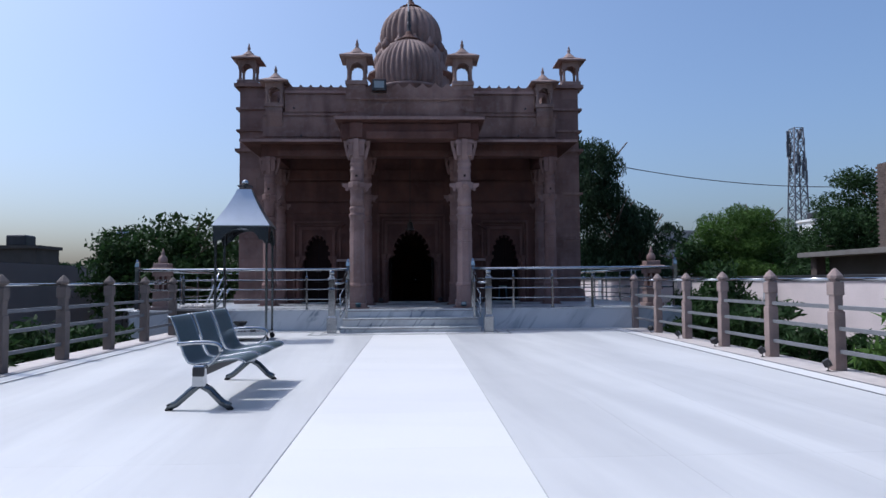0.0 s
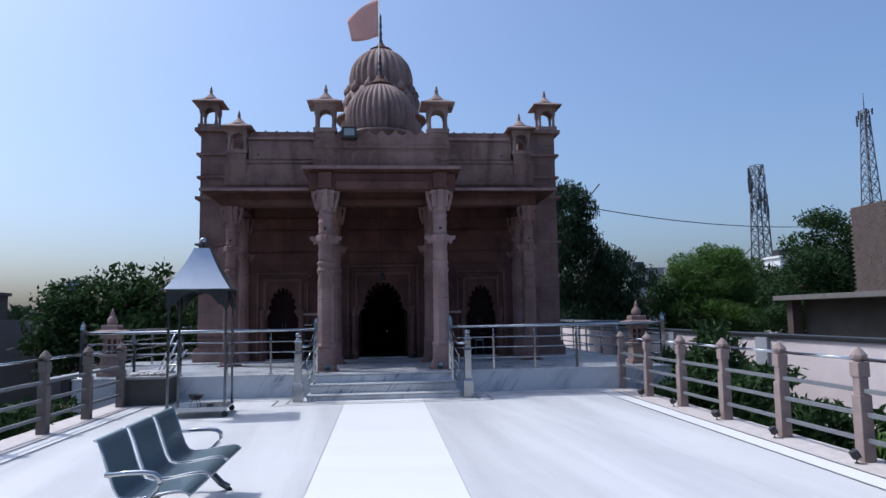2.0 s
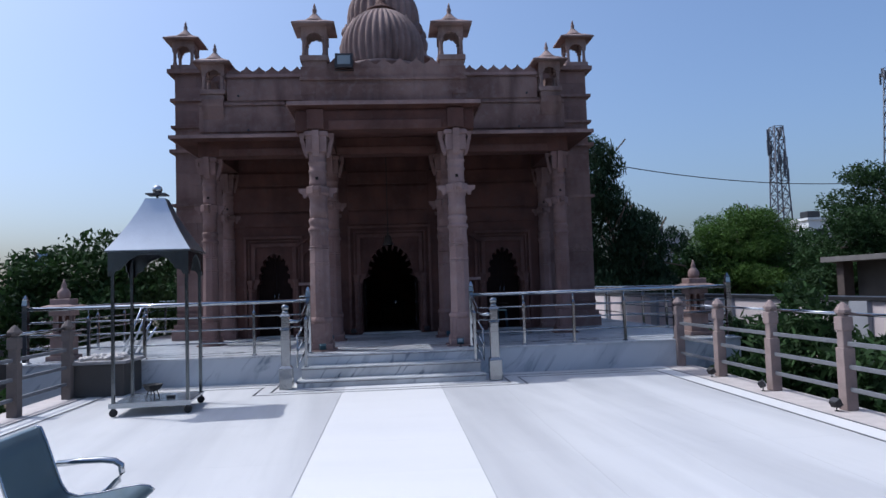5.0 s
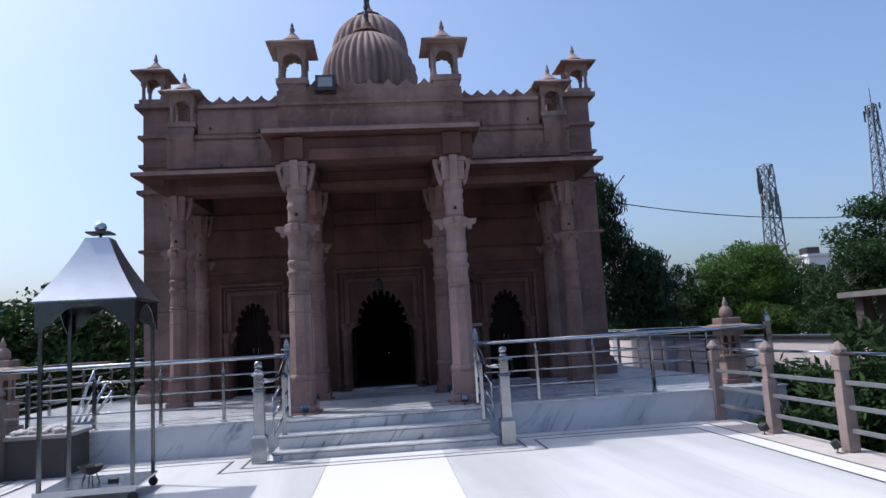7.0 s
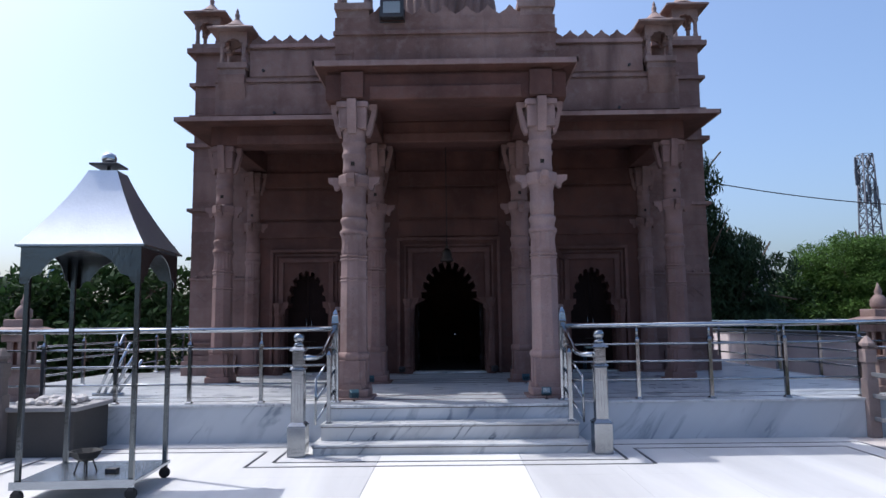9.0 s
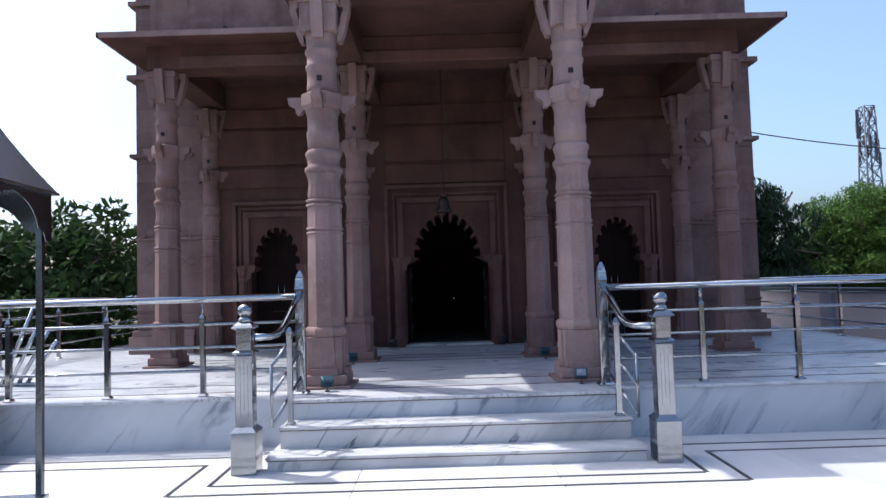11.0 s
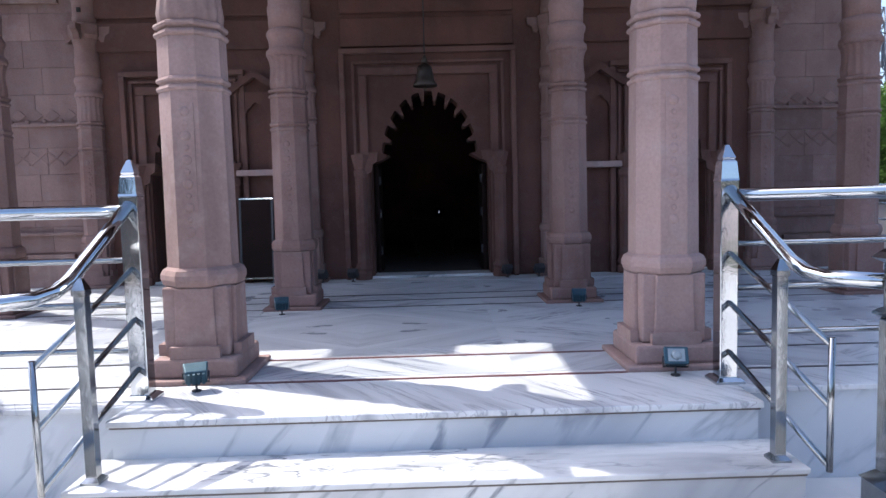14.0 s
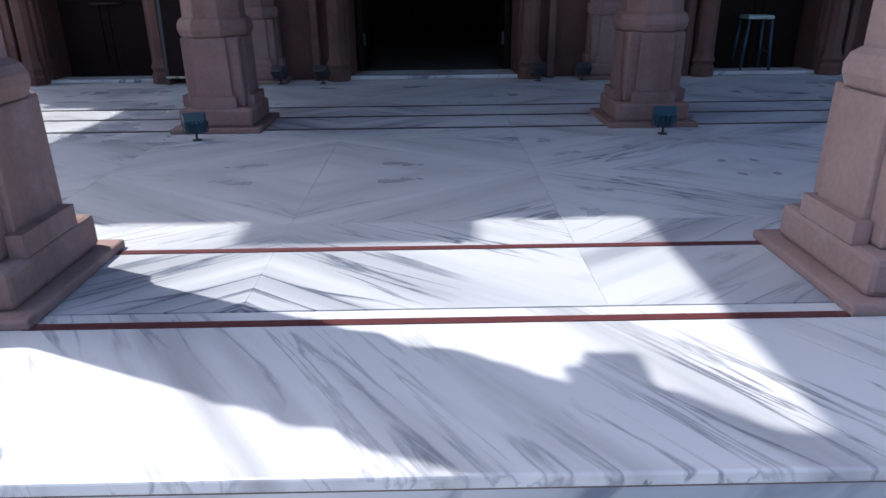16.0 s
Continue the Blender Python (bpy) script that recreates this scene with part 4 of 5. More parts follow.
def slim_post(x, y, z0, z1, name="railing_post"):
    """A square steel upright with a pyramid tip on a flange."""
    bm = bmesh.new()
    box(bm, x - 0.043, x + 0.043, y - 0.043, y + 0.043, z0, z1 - 0.17, bevel=0.004)
    lathe(bm, ((0.065, 0), (0.06, 0.01), (0.05, 0.09), (0.038, 0.1), (0.045, 0.11), (0.012, 0.17)), 4, (x, y, z1 - 0.17), math.pi / 4, smooth=False)
    lathe(bm, ((0.1, 0), (0.1, 0.015), (0.075, 0.03)), 4, (x, y, z0), math.pi / 4, smooth=False)
    return bm


def bar_post(x, y, z0, z1):
    bm = bmesh.new()
    h = z1 - z0
    lathe(bm, ((0.055, 0), (0.055, 0.014), (0.031, 0.03), (0.031, h - 0.07), (0.038, h - 0.065), (0.038, h - 0.045), (0.012, h)), 4, (x, y, z0), math.pi / 4, smooth=False)
    return bm


def railing(name, label, pts, posts, pins):
    """Straight runs of four steel bars between points, with uprights."""
    r = thing(name, label, "railing", "platform railings")
    for a, b in zip(pts, pts[1:]):
        part("top_rail", T([(*a, 1.375), (*b, 1.375)], 0.032, 12), STEEL, r)
        for z in (1.14, 0.925, 0.7):
            part("rail", T([(*a, z), (*b, z)], 0.015, 8), STEEL_DIM, r)
    for x, y in posts:
        p = part("post", bar_post(x, y, ZP - 0.003, 1.24), STEEL_DIM, r)
        part("pin", T([(x, y, 1.22), (x, y, 1.36)], 0.008 if pins else 0.018, 6), STEEL_DIM, p)
    for x, y in pts:
        if abs(x) > 2:
            part("corner_post", slim_post(x, y, ZP - 0.003, 1.62), STEEL_DIM, r)
    return r


for s in (-1, 1):
    railing("platform_railing", "stainless steel railing along the plinth edge", [(s * 1.42, 16.2), (s * 6.12, 16.2), (s * 6.12, 26.5)],
            [(s * x, 16.2) for x in (2.35, 3.25, 4.18, 5.1)] + [(s * 6.12, y) for y in (17.6, 19.0, 20.4, 21.8, 23.2, 24.6, 26.0)], s < 0)
    h = thing("stair_handrail", "bent stainless steel handrail beside the steps", "handrail", "stair handrails")
    part("top_post", slim_post(s * 1.42, 16.18, ZP - 0.003, 1.615), STEEL, h)
    curve = [(s * 1.42, 16.14, 1.4), (s * 1.44, 15.9, 1.25), (s * 1.47, 15.68, 1.105), (s * 1.49, 15.6, 1.07), (s * 1.53, 15.52, 1.055), (s * 1.63, 15.33, 1.06)]
    part("rail", T(curve, 0.03, 12), STEEL, h)
    part("mid_post", bar_post(s * 1.4, 15.63, 0.283, 1.12), STEEL_DIM, h)
    for z in (0.62, 0.86, 1.1):
        part("sloping_bar", T([(s * 1.42, 16.13, z), (s * 1.52, 15.47, z - 0.3)], 0.013, 8), STEEL_DIM, h)
    part("end_bar", T([(s * 1.52, 15.47, 0.3), (s * 1.52, 15.47, 0.83)], 0.013, 8), STEEL_DIM, h)

lean = thing("inclined_rail", "bright steel rail of parallel bars leaning at the platform side", "railing")
for k in range(4):
    o = 0.09 * k
    part("bar", T([(-4.98 + o, 17.3, ZP), (-4.98 + o + 0.36, 17.3, 1.32 - 0.12 * k)], 0.022, 10), STEEL, lean)
part("foot_bar", T([(-5.05, 17.3, ZP + 0.02), (-4.6, 17.3, ZP + 0.02)], 0.02, 8), STEEL, lean)


# ---- stone fences ----
def fence_post(parent, x, y):
    bm = bmesh.new()
    box(bm, -0.07, 0.07, -0.07, 0.07, 0, 0.7, bevel=0.008)
    box(bm, -0.056, 0.056, -0.056, 0.056, 0.69, 0.9, bevel=0.012)
    box(bm, -0.07, 0.07, -0.07, 0.07, 0.89, 1.05, bevel=0.01)
    lathe(bm, ((0.055, 1.045), (0.055, 1.075), (0.085, 1.095), (0.088, 1.125), (0.075, 1.14), (0.045, 1.18), (0.01, 1.215)), 8, (0, 0, 0), math.pi / 8, smooth=False)
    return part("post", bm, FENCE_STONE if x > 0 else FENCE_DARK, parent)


for s, x, first, label in ((1, 5.12, 16.07, "low sandstone post fence with grey bars beside the terrace"), (-1, -5.0, 15.25, "low sandstone post fence with grey bars at the planted side")):
    f = thing("terrace_fence", label, "fence", "terrace fences")
    ys = [first - 1.478 * k for k in range(17)]
    p0 = fence_post(f, x, first)
    p0.matrix_basis = pose(x, first, -0.003)
    for y in ys[1:]:
        share(p0, f, pose(x, y, -0.003, 0, 0, random.uniform(-1.5, 1.5)))
    pipe = part("top_pipe", T([(0, 0.066, 0), (0, 1.412, 0)], 0.019, 10), STEEL, f)
    pipe.matrix_basis = pose(x - 0.02, ys[1], 1.08)
    bar = part("bar", B(-0.018, 0.018, 0.066, 1.412, -0.024, 0.024, bevel=0.004), BAR_GREY, f)
    bar.matrix_basis = pose(x, ys[1], 0.75)
    for k, y in enumerate(ys[1:]):
        if k:
            share(pipe, f, pose(x - 0.02, y, 1.08))
        for z in (0.75, 0.49, 0.23):
            if k or z < 0.7:
                share(bar, f, pose(x, y, z + random.uniform(-0.008, 0.008)))


# ---- bench ----
def bench():
    b = thing("waiting_bench", "three-seat grey perforated metal bench with splayed legs", "bench", at=pose(-1.75, 7.62, 0))
    prof = [(-0.3, 0.8), (-0.27, 0.79), (-0.235, 0.7), (-0.19, 0.56), (-0.155, 0.46), (-0.12, 0.405), (-0.06, 0.385), (0.06, 0.395), (0.2, 0.42), (0.29, 0.43), (0.34, 0.42), (0.37, 0.395)]
    for k in (-1, 0, 1):
        y = 0.6 * k
        bm = bmesh.new()
        rows = []
        for x, z in prof:
            rows.append([bm.verts.new((x, y + 0.252 * t, z)) for t in (-1, -0.92, 0, 0.92, 1)])
        for p, q in zip(rows, rows[1:]):
            for i in range(4):
                g = bm.faces.new((p[i], q[i], q[i + 1], p[i + 1]))
                g.smooth = True
        seat = part("seat", bm, BENCH_GREY, b)
        m = seat.modifiers.new("thickness", "SOLIDIFY")
        m.thickness = 0.014
        for e in (-0.256, 0.256):
            part("edge_strip", T([(x, y + e, z) for x, z in prof], 0.008, 6), STEEL, seat, "bright steel edge strip")
    part("beam", B(-0.06, 0.04, -0.95, 0.95, 0.29, 0.37, bevel=0.01), DARK_METAL, b)
    for y in (-0.9, 0.9):
        part("hub", B(-0.07, 0.05, y - 0.035, y + 0.035, 0.2, 0.385, bevel=0.014, top=(0.01, 0)), STEEL, b, "chrome leg hub")
        leg = bmesh.new()
        for pts in ([(-0.01, y, 0.225), (-0.08, y, 0.165), (-0.2, y, 0.06), (-0.27, y, 0.025)], [(-0.01, y, 0.225), (0.08, y, 0.17), (0.18, y, 0.065), (0.25, y, 0.025)]):
            tube(leg, pts, 0.032, 10)
        l = part("leg", leg, POST_STEEL, b, "dark grey splayed metal leg")
        for x in (-0.27, 0.25):
            part("foot", L(((0.03, 0), (0.03, 0.012), (0.015, 0.03)), 12, at=(x, y, 0)), RUBBER, l)
        arm = [(-0.2, y, 0.565), (-0.05, y, 0.575), (0.06, y, 0.575), (0.13, y, 0.565), (0.165, y, 0.54), (0.17, y, 0.5), (0.15, y, 0.455), (0.09, y, 0.4), (0.02, y, 0.36)]
        part("armrest", T(arm, 0.019, 10), STEEL, b, "looped chrome armrest")
    return b


bench()

# ---- steel canopy on casters ----
can = thing("steel_canopy", "sheet steel canopy on four posts over an incense tray", "canopy", at=pose(-3.15, 13.83, 0, 0, 0, 4))
PX, PY = 0.46, 0.4
for sx in (-1, 1):
    for sy in (-1, 1):
        p = part("post", B(sx * PX - 0.02, sx * PX + 0.02, sy * PY - 0.02, sy * PY + 0.02, 0.13, 2.11, bevel=0.003), POST_STEEL, can)
        w = bmesh.new()
        lathe(w, ((0.05, -0.015), (0.05, 0.015)), 16, (0, 0, 0))
        bmesh.ops.rotate(w, verts=w.verts[:], matrix=Matrix.Rotation(math.pi / 2, 3, "X"))
        bmesh.ops.translate(w, verts=w.verts[:], vec=(sx * PX, sy * PY, 0.05))
        part("caster", w, RUBBER, p)
        part("fork", B(sx * PX - 0.02, sx * PX + 0.02, sy * PY - 0.022, sy * PY + 0.022, 0.075, 0.13), DARK_METAL, p)
part("tray", B(-0.5, 0.5, -0.44, 0.44, 0.13, 0.16, bevel=0.004), STEEL_DULL, can)
part("tray_lip", B(-0.505, 0.505, -0.448, -0.44, 0.11, 0.175), STEEL_DULL, can)
for s in (-1, 1):
    pts = [(-0.5, 2.06), (-0.5, 1.72), (-0.43, 1.72), (-0.4, 1.78), (-0.33, 1.8), (-0.3, 1.86)] + [(0.3 * math.cos(a), 1.82 + 0.17 * math.sin(a) * (1 + 0.1 * math.sin(a) ** 8)) for a in [math.pi * (1 - i / 12) for i in range(1, 12)]] + [(0.3, 1.86), (0.33, 1.8), (0.4, 1.78), (0.43, 1.72), (0.5, 1.72), (0.5, 2.06)]
    part("valance", S(pts, "xz", s * 0.46 - 0.003, s * 0.46 + 0.003), POST_STEEL, can)
    part("valance", S([(a * 0.91, z) for a, z in pts], "yz", s * 0.497 - 0.003, s * 0.497 + 0.003), POST_STEEL, can)
for (ax, ay), (bx, by) in (((-1, -1), (1, -1)), ((1, -1), (1, 1)), ((1, 1), (-1, 1)), ((-1, 1), (-1, -1))):
    rows, roof = [], bmesh.new()
    for i in range(13):
        k = 1 - i / 12
        r = 0.13 + 0.4 * (0.72 * k + 0.28 * k * k)
        rows.append([roof.verts.new((r * (ax + (bx - ax) * w), r * 0.93 * (ay + (by - ay) * w), 2.05 + 0.72 * i / 12)) for w in (0, 0.5, 1)])
    for p, q in zip(rows, rows[1:]):
        for i in (0, 1):
            roof.faces.new((p[i], p[i + 1], q[i + 1], q[i])).smooth = True
    part("roof_panel", roof, ROOF_STEEL, can, "curved brushed steel roof panel")
part("roof_cap", B(-0.13, 0.13, -0.121, 0.121, 2.765, 2.775), ROOF_STEEL, can)
part("roof_rim", S([(-0.535, -0.5), (0.535, -0.5), (0.535, 0.5), (-0.535, 0.5)], "xy", 2.035, 2.052), STEEL_DULL, can)
part("finial_stem", T([(0, 0, 2.75), (0, 0, 2.84)], 0.016), DARK_METAL, can)
part("finial_plate", B(-0.13, 0.13, -0.12, 0.12, 2.83, 2.85, bevel=0.004), DARK_METAL, can)
part("finial_ball", L([(0.065 * math.sin(a) + 0.002, 2.91 - 0.062 * math.cos(a)) for a in [math.pi * i / 10 for i in range(11)]], 18), STEEL, can)
for ob in can.children:
    if ob.name.split(".")[0] in ("valance", "roof_panel", "roof_cap", "roof_rim", "finial_stem", "finial_plate", "finial_ball"):
        ob.location.z += 0.09
brz = thing("fire_bowl", "black iron fire bowl on legs standing on the tray", "bowl", at=pose(-3.22, 13.78, 0.16))
part("bowl", L(((0.05, 0.1), (0.1, 0.13), (0.14, 0.19), (0.13, 0.19), (0.09, 0.15), (0.03, 0.13)), 8, smooth=False), IRON, brz)
for k in range(4):
    a = k * math.pi / 2 + 0.6
    part("leg", T([(0.05 * math.cos(a), 0.05 * math.sin(a), 0.12), (0.09 * math.cos(a), 0.09 * math.sin(a), 0.0)], 0.007, 6), IRON, brz)
tin = tagged(part("tin_box", B(-3.02, -2.92, 13.72, 13.79, 0.16, 0.2, bevel=0.006), DARK_METAL), "small dark tin box lying on the tray", "box")

# ---- raised bed at the platform's side ----
bed = thing("raised_bed", "dark stone-clad raised bed with rubble on top", "planter")
# Dark stone body, its colour deepened for the shade it lies in.
part("body", B(-4.95, -4.18, 15.3, 16.05, -0.002, 0.5, bevel=0.01), DARK_WALL, bed)
part("coping", B(-5.0, -4.13, 15.25, 16.07, 0.5, 0.55, bevel=0.01), CONCRETE, bed)
rub = tagged(part("rubble_heap", bmesh.new(), PALE_CLOTH), "loose heap of grey rubble and wilted flowers", "rubble", kind="stuff")
bm = bmesh.new()
for k in range(60):
    x, y, r = random.uniform(-4.9, -4.25), random.uniform(15.35, 15.95), random.uniform(0.02, 0.06)
    bmesh.ops.create_icosphere(bm, subdivisions=1, radius=r, matrix=Matrix.Translation((x, y, 0.55 + r * 0.5 + random.uniform(0, 0.03))) @ Matrix.Diagonal((1.3, 1, 0.7, 1)))
for v in bm.verts:
    v.co += Vector((random.uniform(-1, 1), random.uniform(-1, 1), random.uniform(-1, 1))) * 0.008
bm.to_mesh(rub.data)
bm.free()


# ---- stone shrines at the terrace corners ----
def shrine(at):
    s = thing("stone_shrine", "little sandstone shrine with pillars and a pot finial", "shrine", "corner shrines", at)
    part("base", B(-0.17, 0.17, -0.17, 0.17, 0, 0.42, bevel=0.012), STONE_DOME, s)
    part("base_foot", B(-0.22, 0.22, -0.22, 0.22, -0.002, 0.08, bevel=0.012), STONE_DOME, s)
    part("base_moulding", B(-0.21, 0.21, -0.21, 0.21, 0.4, 0.47, bevel=0.012), STONE_DOME, s)
    for k in range(8):
        a = math.pi / 4 * k + math.pi / 8
        part("pillar", L(((0.032, 0.465), (0.024, 0.49), (0.024, 0.74), (0.034, 0.79)), 10, at=(0.15 * math.cos(a), 0.15 * math.sin(a), 0)), STONE_DOME, s)
    part("core", B(-0.07, 0.07, -0.07, 0.07, 0.46, 0.79), STONE, s)
    part("frieze", B(-0.18, 0.18, -0.18, 0.18, 0.78, 0.9, bevel=0.008), STONE_DOME, s)
    part("eave", L(((0.26, 0.9), (0.4, 0.92), (0.4, 0.945), (0.25, 0.98)), 4, turn=math.pi / 4, smooth=False), STONE_DOME, s)
    part("roof_block", B(-0.17, 0.17, -0.17, 0.17, 0.97, 1.08, bevel=0.015), STONE_DOME, s)
    part("pot", L(((0.08, 1.07), (0.11, 1.12), (0.105, 1.2), (0.06, 1.26), (0.035, 1.28), (0.05, 1.31), (0.028, 1.36), (0.008, 1.43)), 20, ribs=10, depth=0.08), STONE_DOME, s)
    return s


sh = shrine(pose(5.8, 16.85, ZP))
copy_thing(sh, pose(-5.8, 16.85, ZP))


# ---- lamps and bell ----
def spot(at, material, label):
    s = thing("garden_spotlight", label, "spotlight", "floor spotlights", at)
    part("stake", T([(0, 0, 0), (0, 0, 0.07)], 0.008, 6), DARK_METAL, s)
    part("foot", L(((0.03, 0), (0.03, 0.008), (0.01, 0.012)), 10), DARK_METAL, s)
    body = B(-0.062, 0.062, -0.05, 0.05, -0.055, 0.03, top=(-0.012, -0.006), bevel=0.008)
    for k in range(4):
        box(body, -0.05 + 0.028 * k, -0.034 + 0.028 * k, -0.042, 0.042, -0.07, -0.054)
    glass = B(-0.05, 0.05, -0.04, 0.04, 0.03, 0.034)
    lathe(glass, ((0.032, 0.034), (0.03, 0.04), (0.012, 0.043)), 14, (0, 0, 0))
    for b in (body, glass):
        bmesh.ops.rotate(b, verts=b.verts[:], matrix=Matrix.Rotation(radians(60), 3, "X"))
        bmesh.ops.translate(b, verts=b.verts[:], vec=(0, 0, 0.12))
    part("housing", body, material, s)
    part("lens", glass, LAMP_GLASS, s, "pale glass lens")
    part("yoke", T([(-0.075, 0, 0.12), (-0.075, 0, 0.055), (0.075, 0, 0.055), (0.075, 0, 0.12)], 0.006, 6), DARK_METAL, s)
    s.scale = (0.82,) * 3
    return s


sp = spot(pose(-1.2, 16.28, ZP, 0, 0, 200), TEAL, "small teal spotlight standing at a column foot")
for x, y, r in ((1.22, 16.3, -10), (-1.25, 18.45, 195), (1.2, 18.45, 170)):
    copy_thing(sp, pose(x, y, ZP, 0, 0, r))
sd = spot(pose(4.95, 11.6, 0, 0, 0, 100), DARK_METAL, "small black spotlight at the foot of a fence post")
for y in (14.55, 13.1, 10.1, 8.6, 7.15, 5.65):
    copy_thing(sd, pose(4.95, y, 0, 0, 0, random.uniform(60, 120)))
for x in (-1.24, -0.9, 0.84, 1.2):
    o = copy_thing(sd, pose(x, 20.5, ZP, 0, 0, 180 + 20 * x))
    tagged(o, "small black spotlight at the foot of the portico wall", "spotlight", "floor spotlights")

fl = thing("floodlight", "square black floodlight on the porch parapet", "floodlight", at=pose(-0.72, 16.45, 5.7))
part("housing", B(-0.16, 0.16, -0.02, 0.1, -0.13, 0.13, bevel=0.015), DARK_METAL, fl)
part("glass", B(-0.115, 0.115, -0.028, -0.018, -0.075, 0.085), LAMP_GLASS, fl, "pale glass front")
part("bracket", T([(-0.17, 0.03, 0), (-0.17, 0.08, -0.16), (0.17, 0.08, -0.16), (0.17, 0.03, 0)], 0.01, 6), DARK_METAL, fl)

bell = thing("temple_bell", "dark bronze bell on a chain over the doorway", "bell", at=pose(-0.03, 20.2, 2.56))
part("bell_body", L(((0.125, 0.0), (0.13, 0.015), (0.1, 0.06), (0.085, 0.14), (0.075, 0.2), (0.04, 0.235), (0.015, 0.245)), 24), BELL, bell)
part("crown", L(((0.02, 0.24), (0.035, 0.26), (0.02, 0.29), (0.012, 0.32)), 12), BELL, bell)
part("clapper", L(((0.005, 0.0), (0.02, -0.02), (0.018, -0.045), (0.004, -0.05)), 10), BELL, bell)
part("chain", T([(0, 0, 0.31), (0, 0, 2.3)], 0.008, 6), IRON, bell)
brd = thing("notice_stand", "dark framed panel leaning by the portico wall", "panel", at=pose(-1.98, YB - 0.2, ZP, -4, 0, 0))
part("panel", B(-0.17, 0.17, -0.015, 0.015, 0.06, 0.95, bevel=0.004), WOOD, brd)
for z in (0.05, 0.95):
    part("frame_bar", B(-0.19, 0.19, -0.02, 0.02, z, z + 0.018), STEEL_DIM, brd)
for s in (-1, 1):
    part("frame_post", B(s * 0.18 - 0.012, s * 0.18 + 0.012, -0.018, 0.018, 0.0, 0.97), DARK_METAL, brd)


stool = thing("plastic_stool", "low stool with pale seat and dark legs in the doorway", "stool", at=pose(2.72, YB + 0.12, ZP + 0.025))
part("seat", B(-0.11, 0.11, -0.1, 0.1, 0.41, 0.44, bevel=0.012), STOOL_M, stool)
for x in (-1, 1):
    for y in (-1, 1):
        part("leg", T([(x * 0.12, y * 0.1, 0), (x * 0.095, y * 0.085, 0.42)], 0.012, 8), TEAL, stool, "dark green leg")
    part("stretcher", T([(x * 0.111, -0.09, 0.15), (x * 0.111, 0.09, 0.15)], 0.008, 6), TEAL, stool)

# ---- plants ----
def leaf_cloud(blobs, count, size, long=1.6, droop=0.0, seed=1):
    """Many small leaves in the outer parts of several blobs."""
    rng = np.random.default_rng(seed)
    whole = np.array(blobs, float)
    small = []
    for b in whole:
        small.append([*b[:3], *(b[3:] * 0.72)])
        for _ in range(14):
            d = rng.normal(size=3)
            d /= np.linalg.norm(d)
            k = rng.uniform(0.22, 0.42)
            small.append([*(b[:3] + d * b[3:] * rng.uniform(0.62, 0.98)), *(b[3:] * k * np.array((1.15, 1.15, 0.8)))])
    blobs = np.array(small)
    wts = (blobs[:, 3] * blobs[:, 4] * blobs[:, 5]) ** 0.75
    pick = rng.choice(len(blobs), count, p=wts / wts.sum())
    d = rng.normal(size=(count, 3))
    d /= np.linalg.norm(d, axis=1)[:, None]
    rad = rng.uniform(0.35, 1.0, count) ** 0.6 * (1 + 0.07 * rng.normal(size=count))
    c = blobs[pick, :3] + d * blobs[pick, 3:6] * rad[:, None]
    # clumping
    cl = rng.normal(size=(count // 25 + 1, 3)) * size * 0.9
    c += cl[rng.integers(0, len(cl), count)]
    u = rng.normal(size=(count, 3))
    u[:, 2] = u[:, 2] * (1 - droop) - droop * 2.2
    u /= np.linalg.norm(u, axis=1)[:, None]
    v = np.cross(u, rng.normal(size=(count, 3)))
    v /= np.linalg.norm(v, axis=1)[:, None]
    s = size * rng.uniform(0.6, 1.4, count)[:, None]
    verts = np.stack([c - u * s * long, c + v * s * 0.5, c + u * s * long, c - v * s * 0.5], 1).reshape(-1, 3)
    return verts, np.arange(count * 4).reshape(-1, 4)


def crown(parent, verts, faces, material, name="crown"):
    me = bpy.data.meshes.new(name)
    me.from_pydata(verts.tolist(), [], faces.tolist())
    me.materials.append(material)
    ob = new(name, me)
    ob.parent = parent
    return ob


def tree(x, y, label, blobs, trunk_r, fork_z, count, size, material, seed, long=1.6, droop=0.0):
    t = thing("tree", label, "tree", "", pose(x, y, -1.1))
    part("trunk", L(((trunk_r * 1.5, -0.05), (trunk_r * 1.05, 0.4), (trunk_r * 0.9, fork_z * 0.6), (trunk_r * 0.75, fork_z + 0.2)), 12), BARK, t)
    rng = random.Random(seed)
    for b in blobs:
        mid = Vector((b[0] * 0.4 + rng.uniform(-0.2, 0.2), b[1] * 0.4, fork_z + (b[2] - fork_z) * 0.5))
        bm = bmesh.new()
        tube(bm, [(0, 0, fork_z - 0.2), mid, (b[0], b[1], b[2])], trunk_r * 0.35, 7)
        for k in range(4):
            tube(bm, [mid.lerp(Vector(b[:3]), 0.5 + 0.12 * k), (b[0] + rng.uniform(-1, 1) * b[3], b[1] + rng.uniform(-1, 1) * b[4], b[2] + rng.uniform(-0.4, 0.9) * b[5])], trunk_r * 0.12, 5)
        part("limb", bm, BARK, t)
    crown(t, *leaf_cloud(blobs, count, size, long, droop, seed), material)
    return t


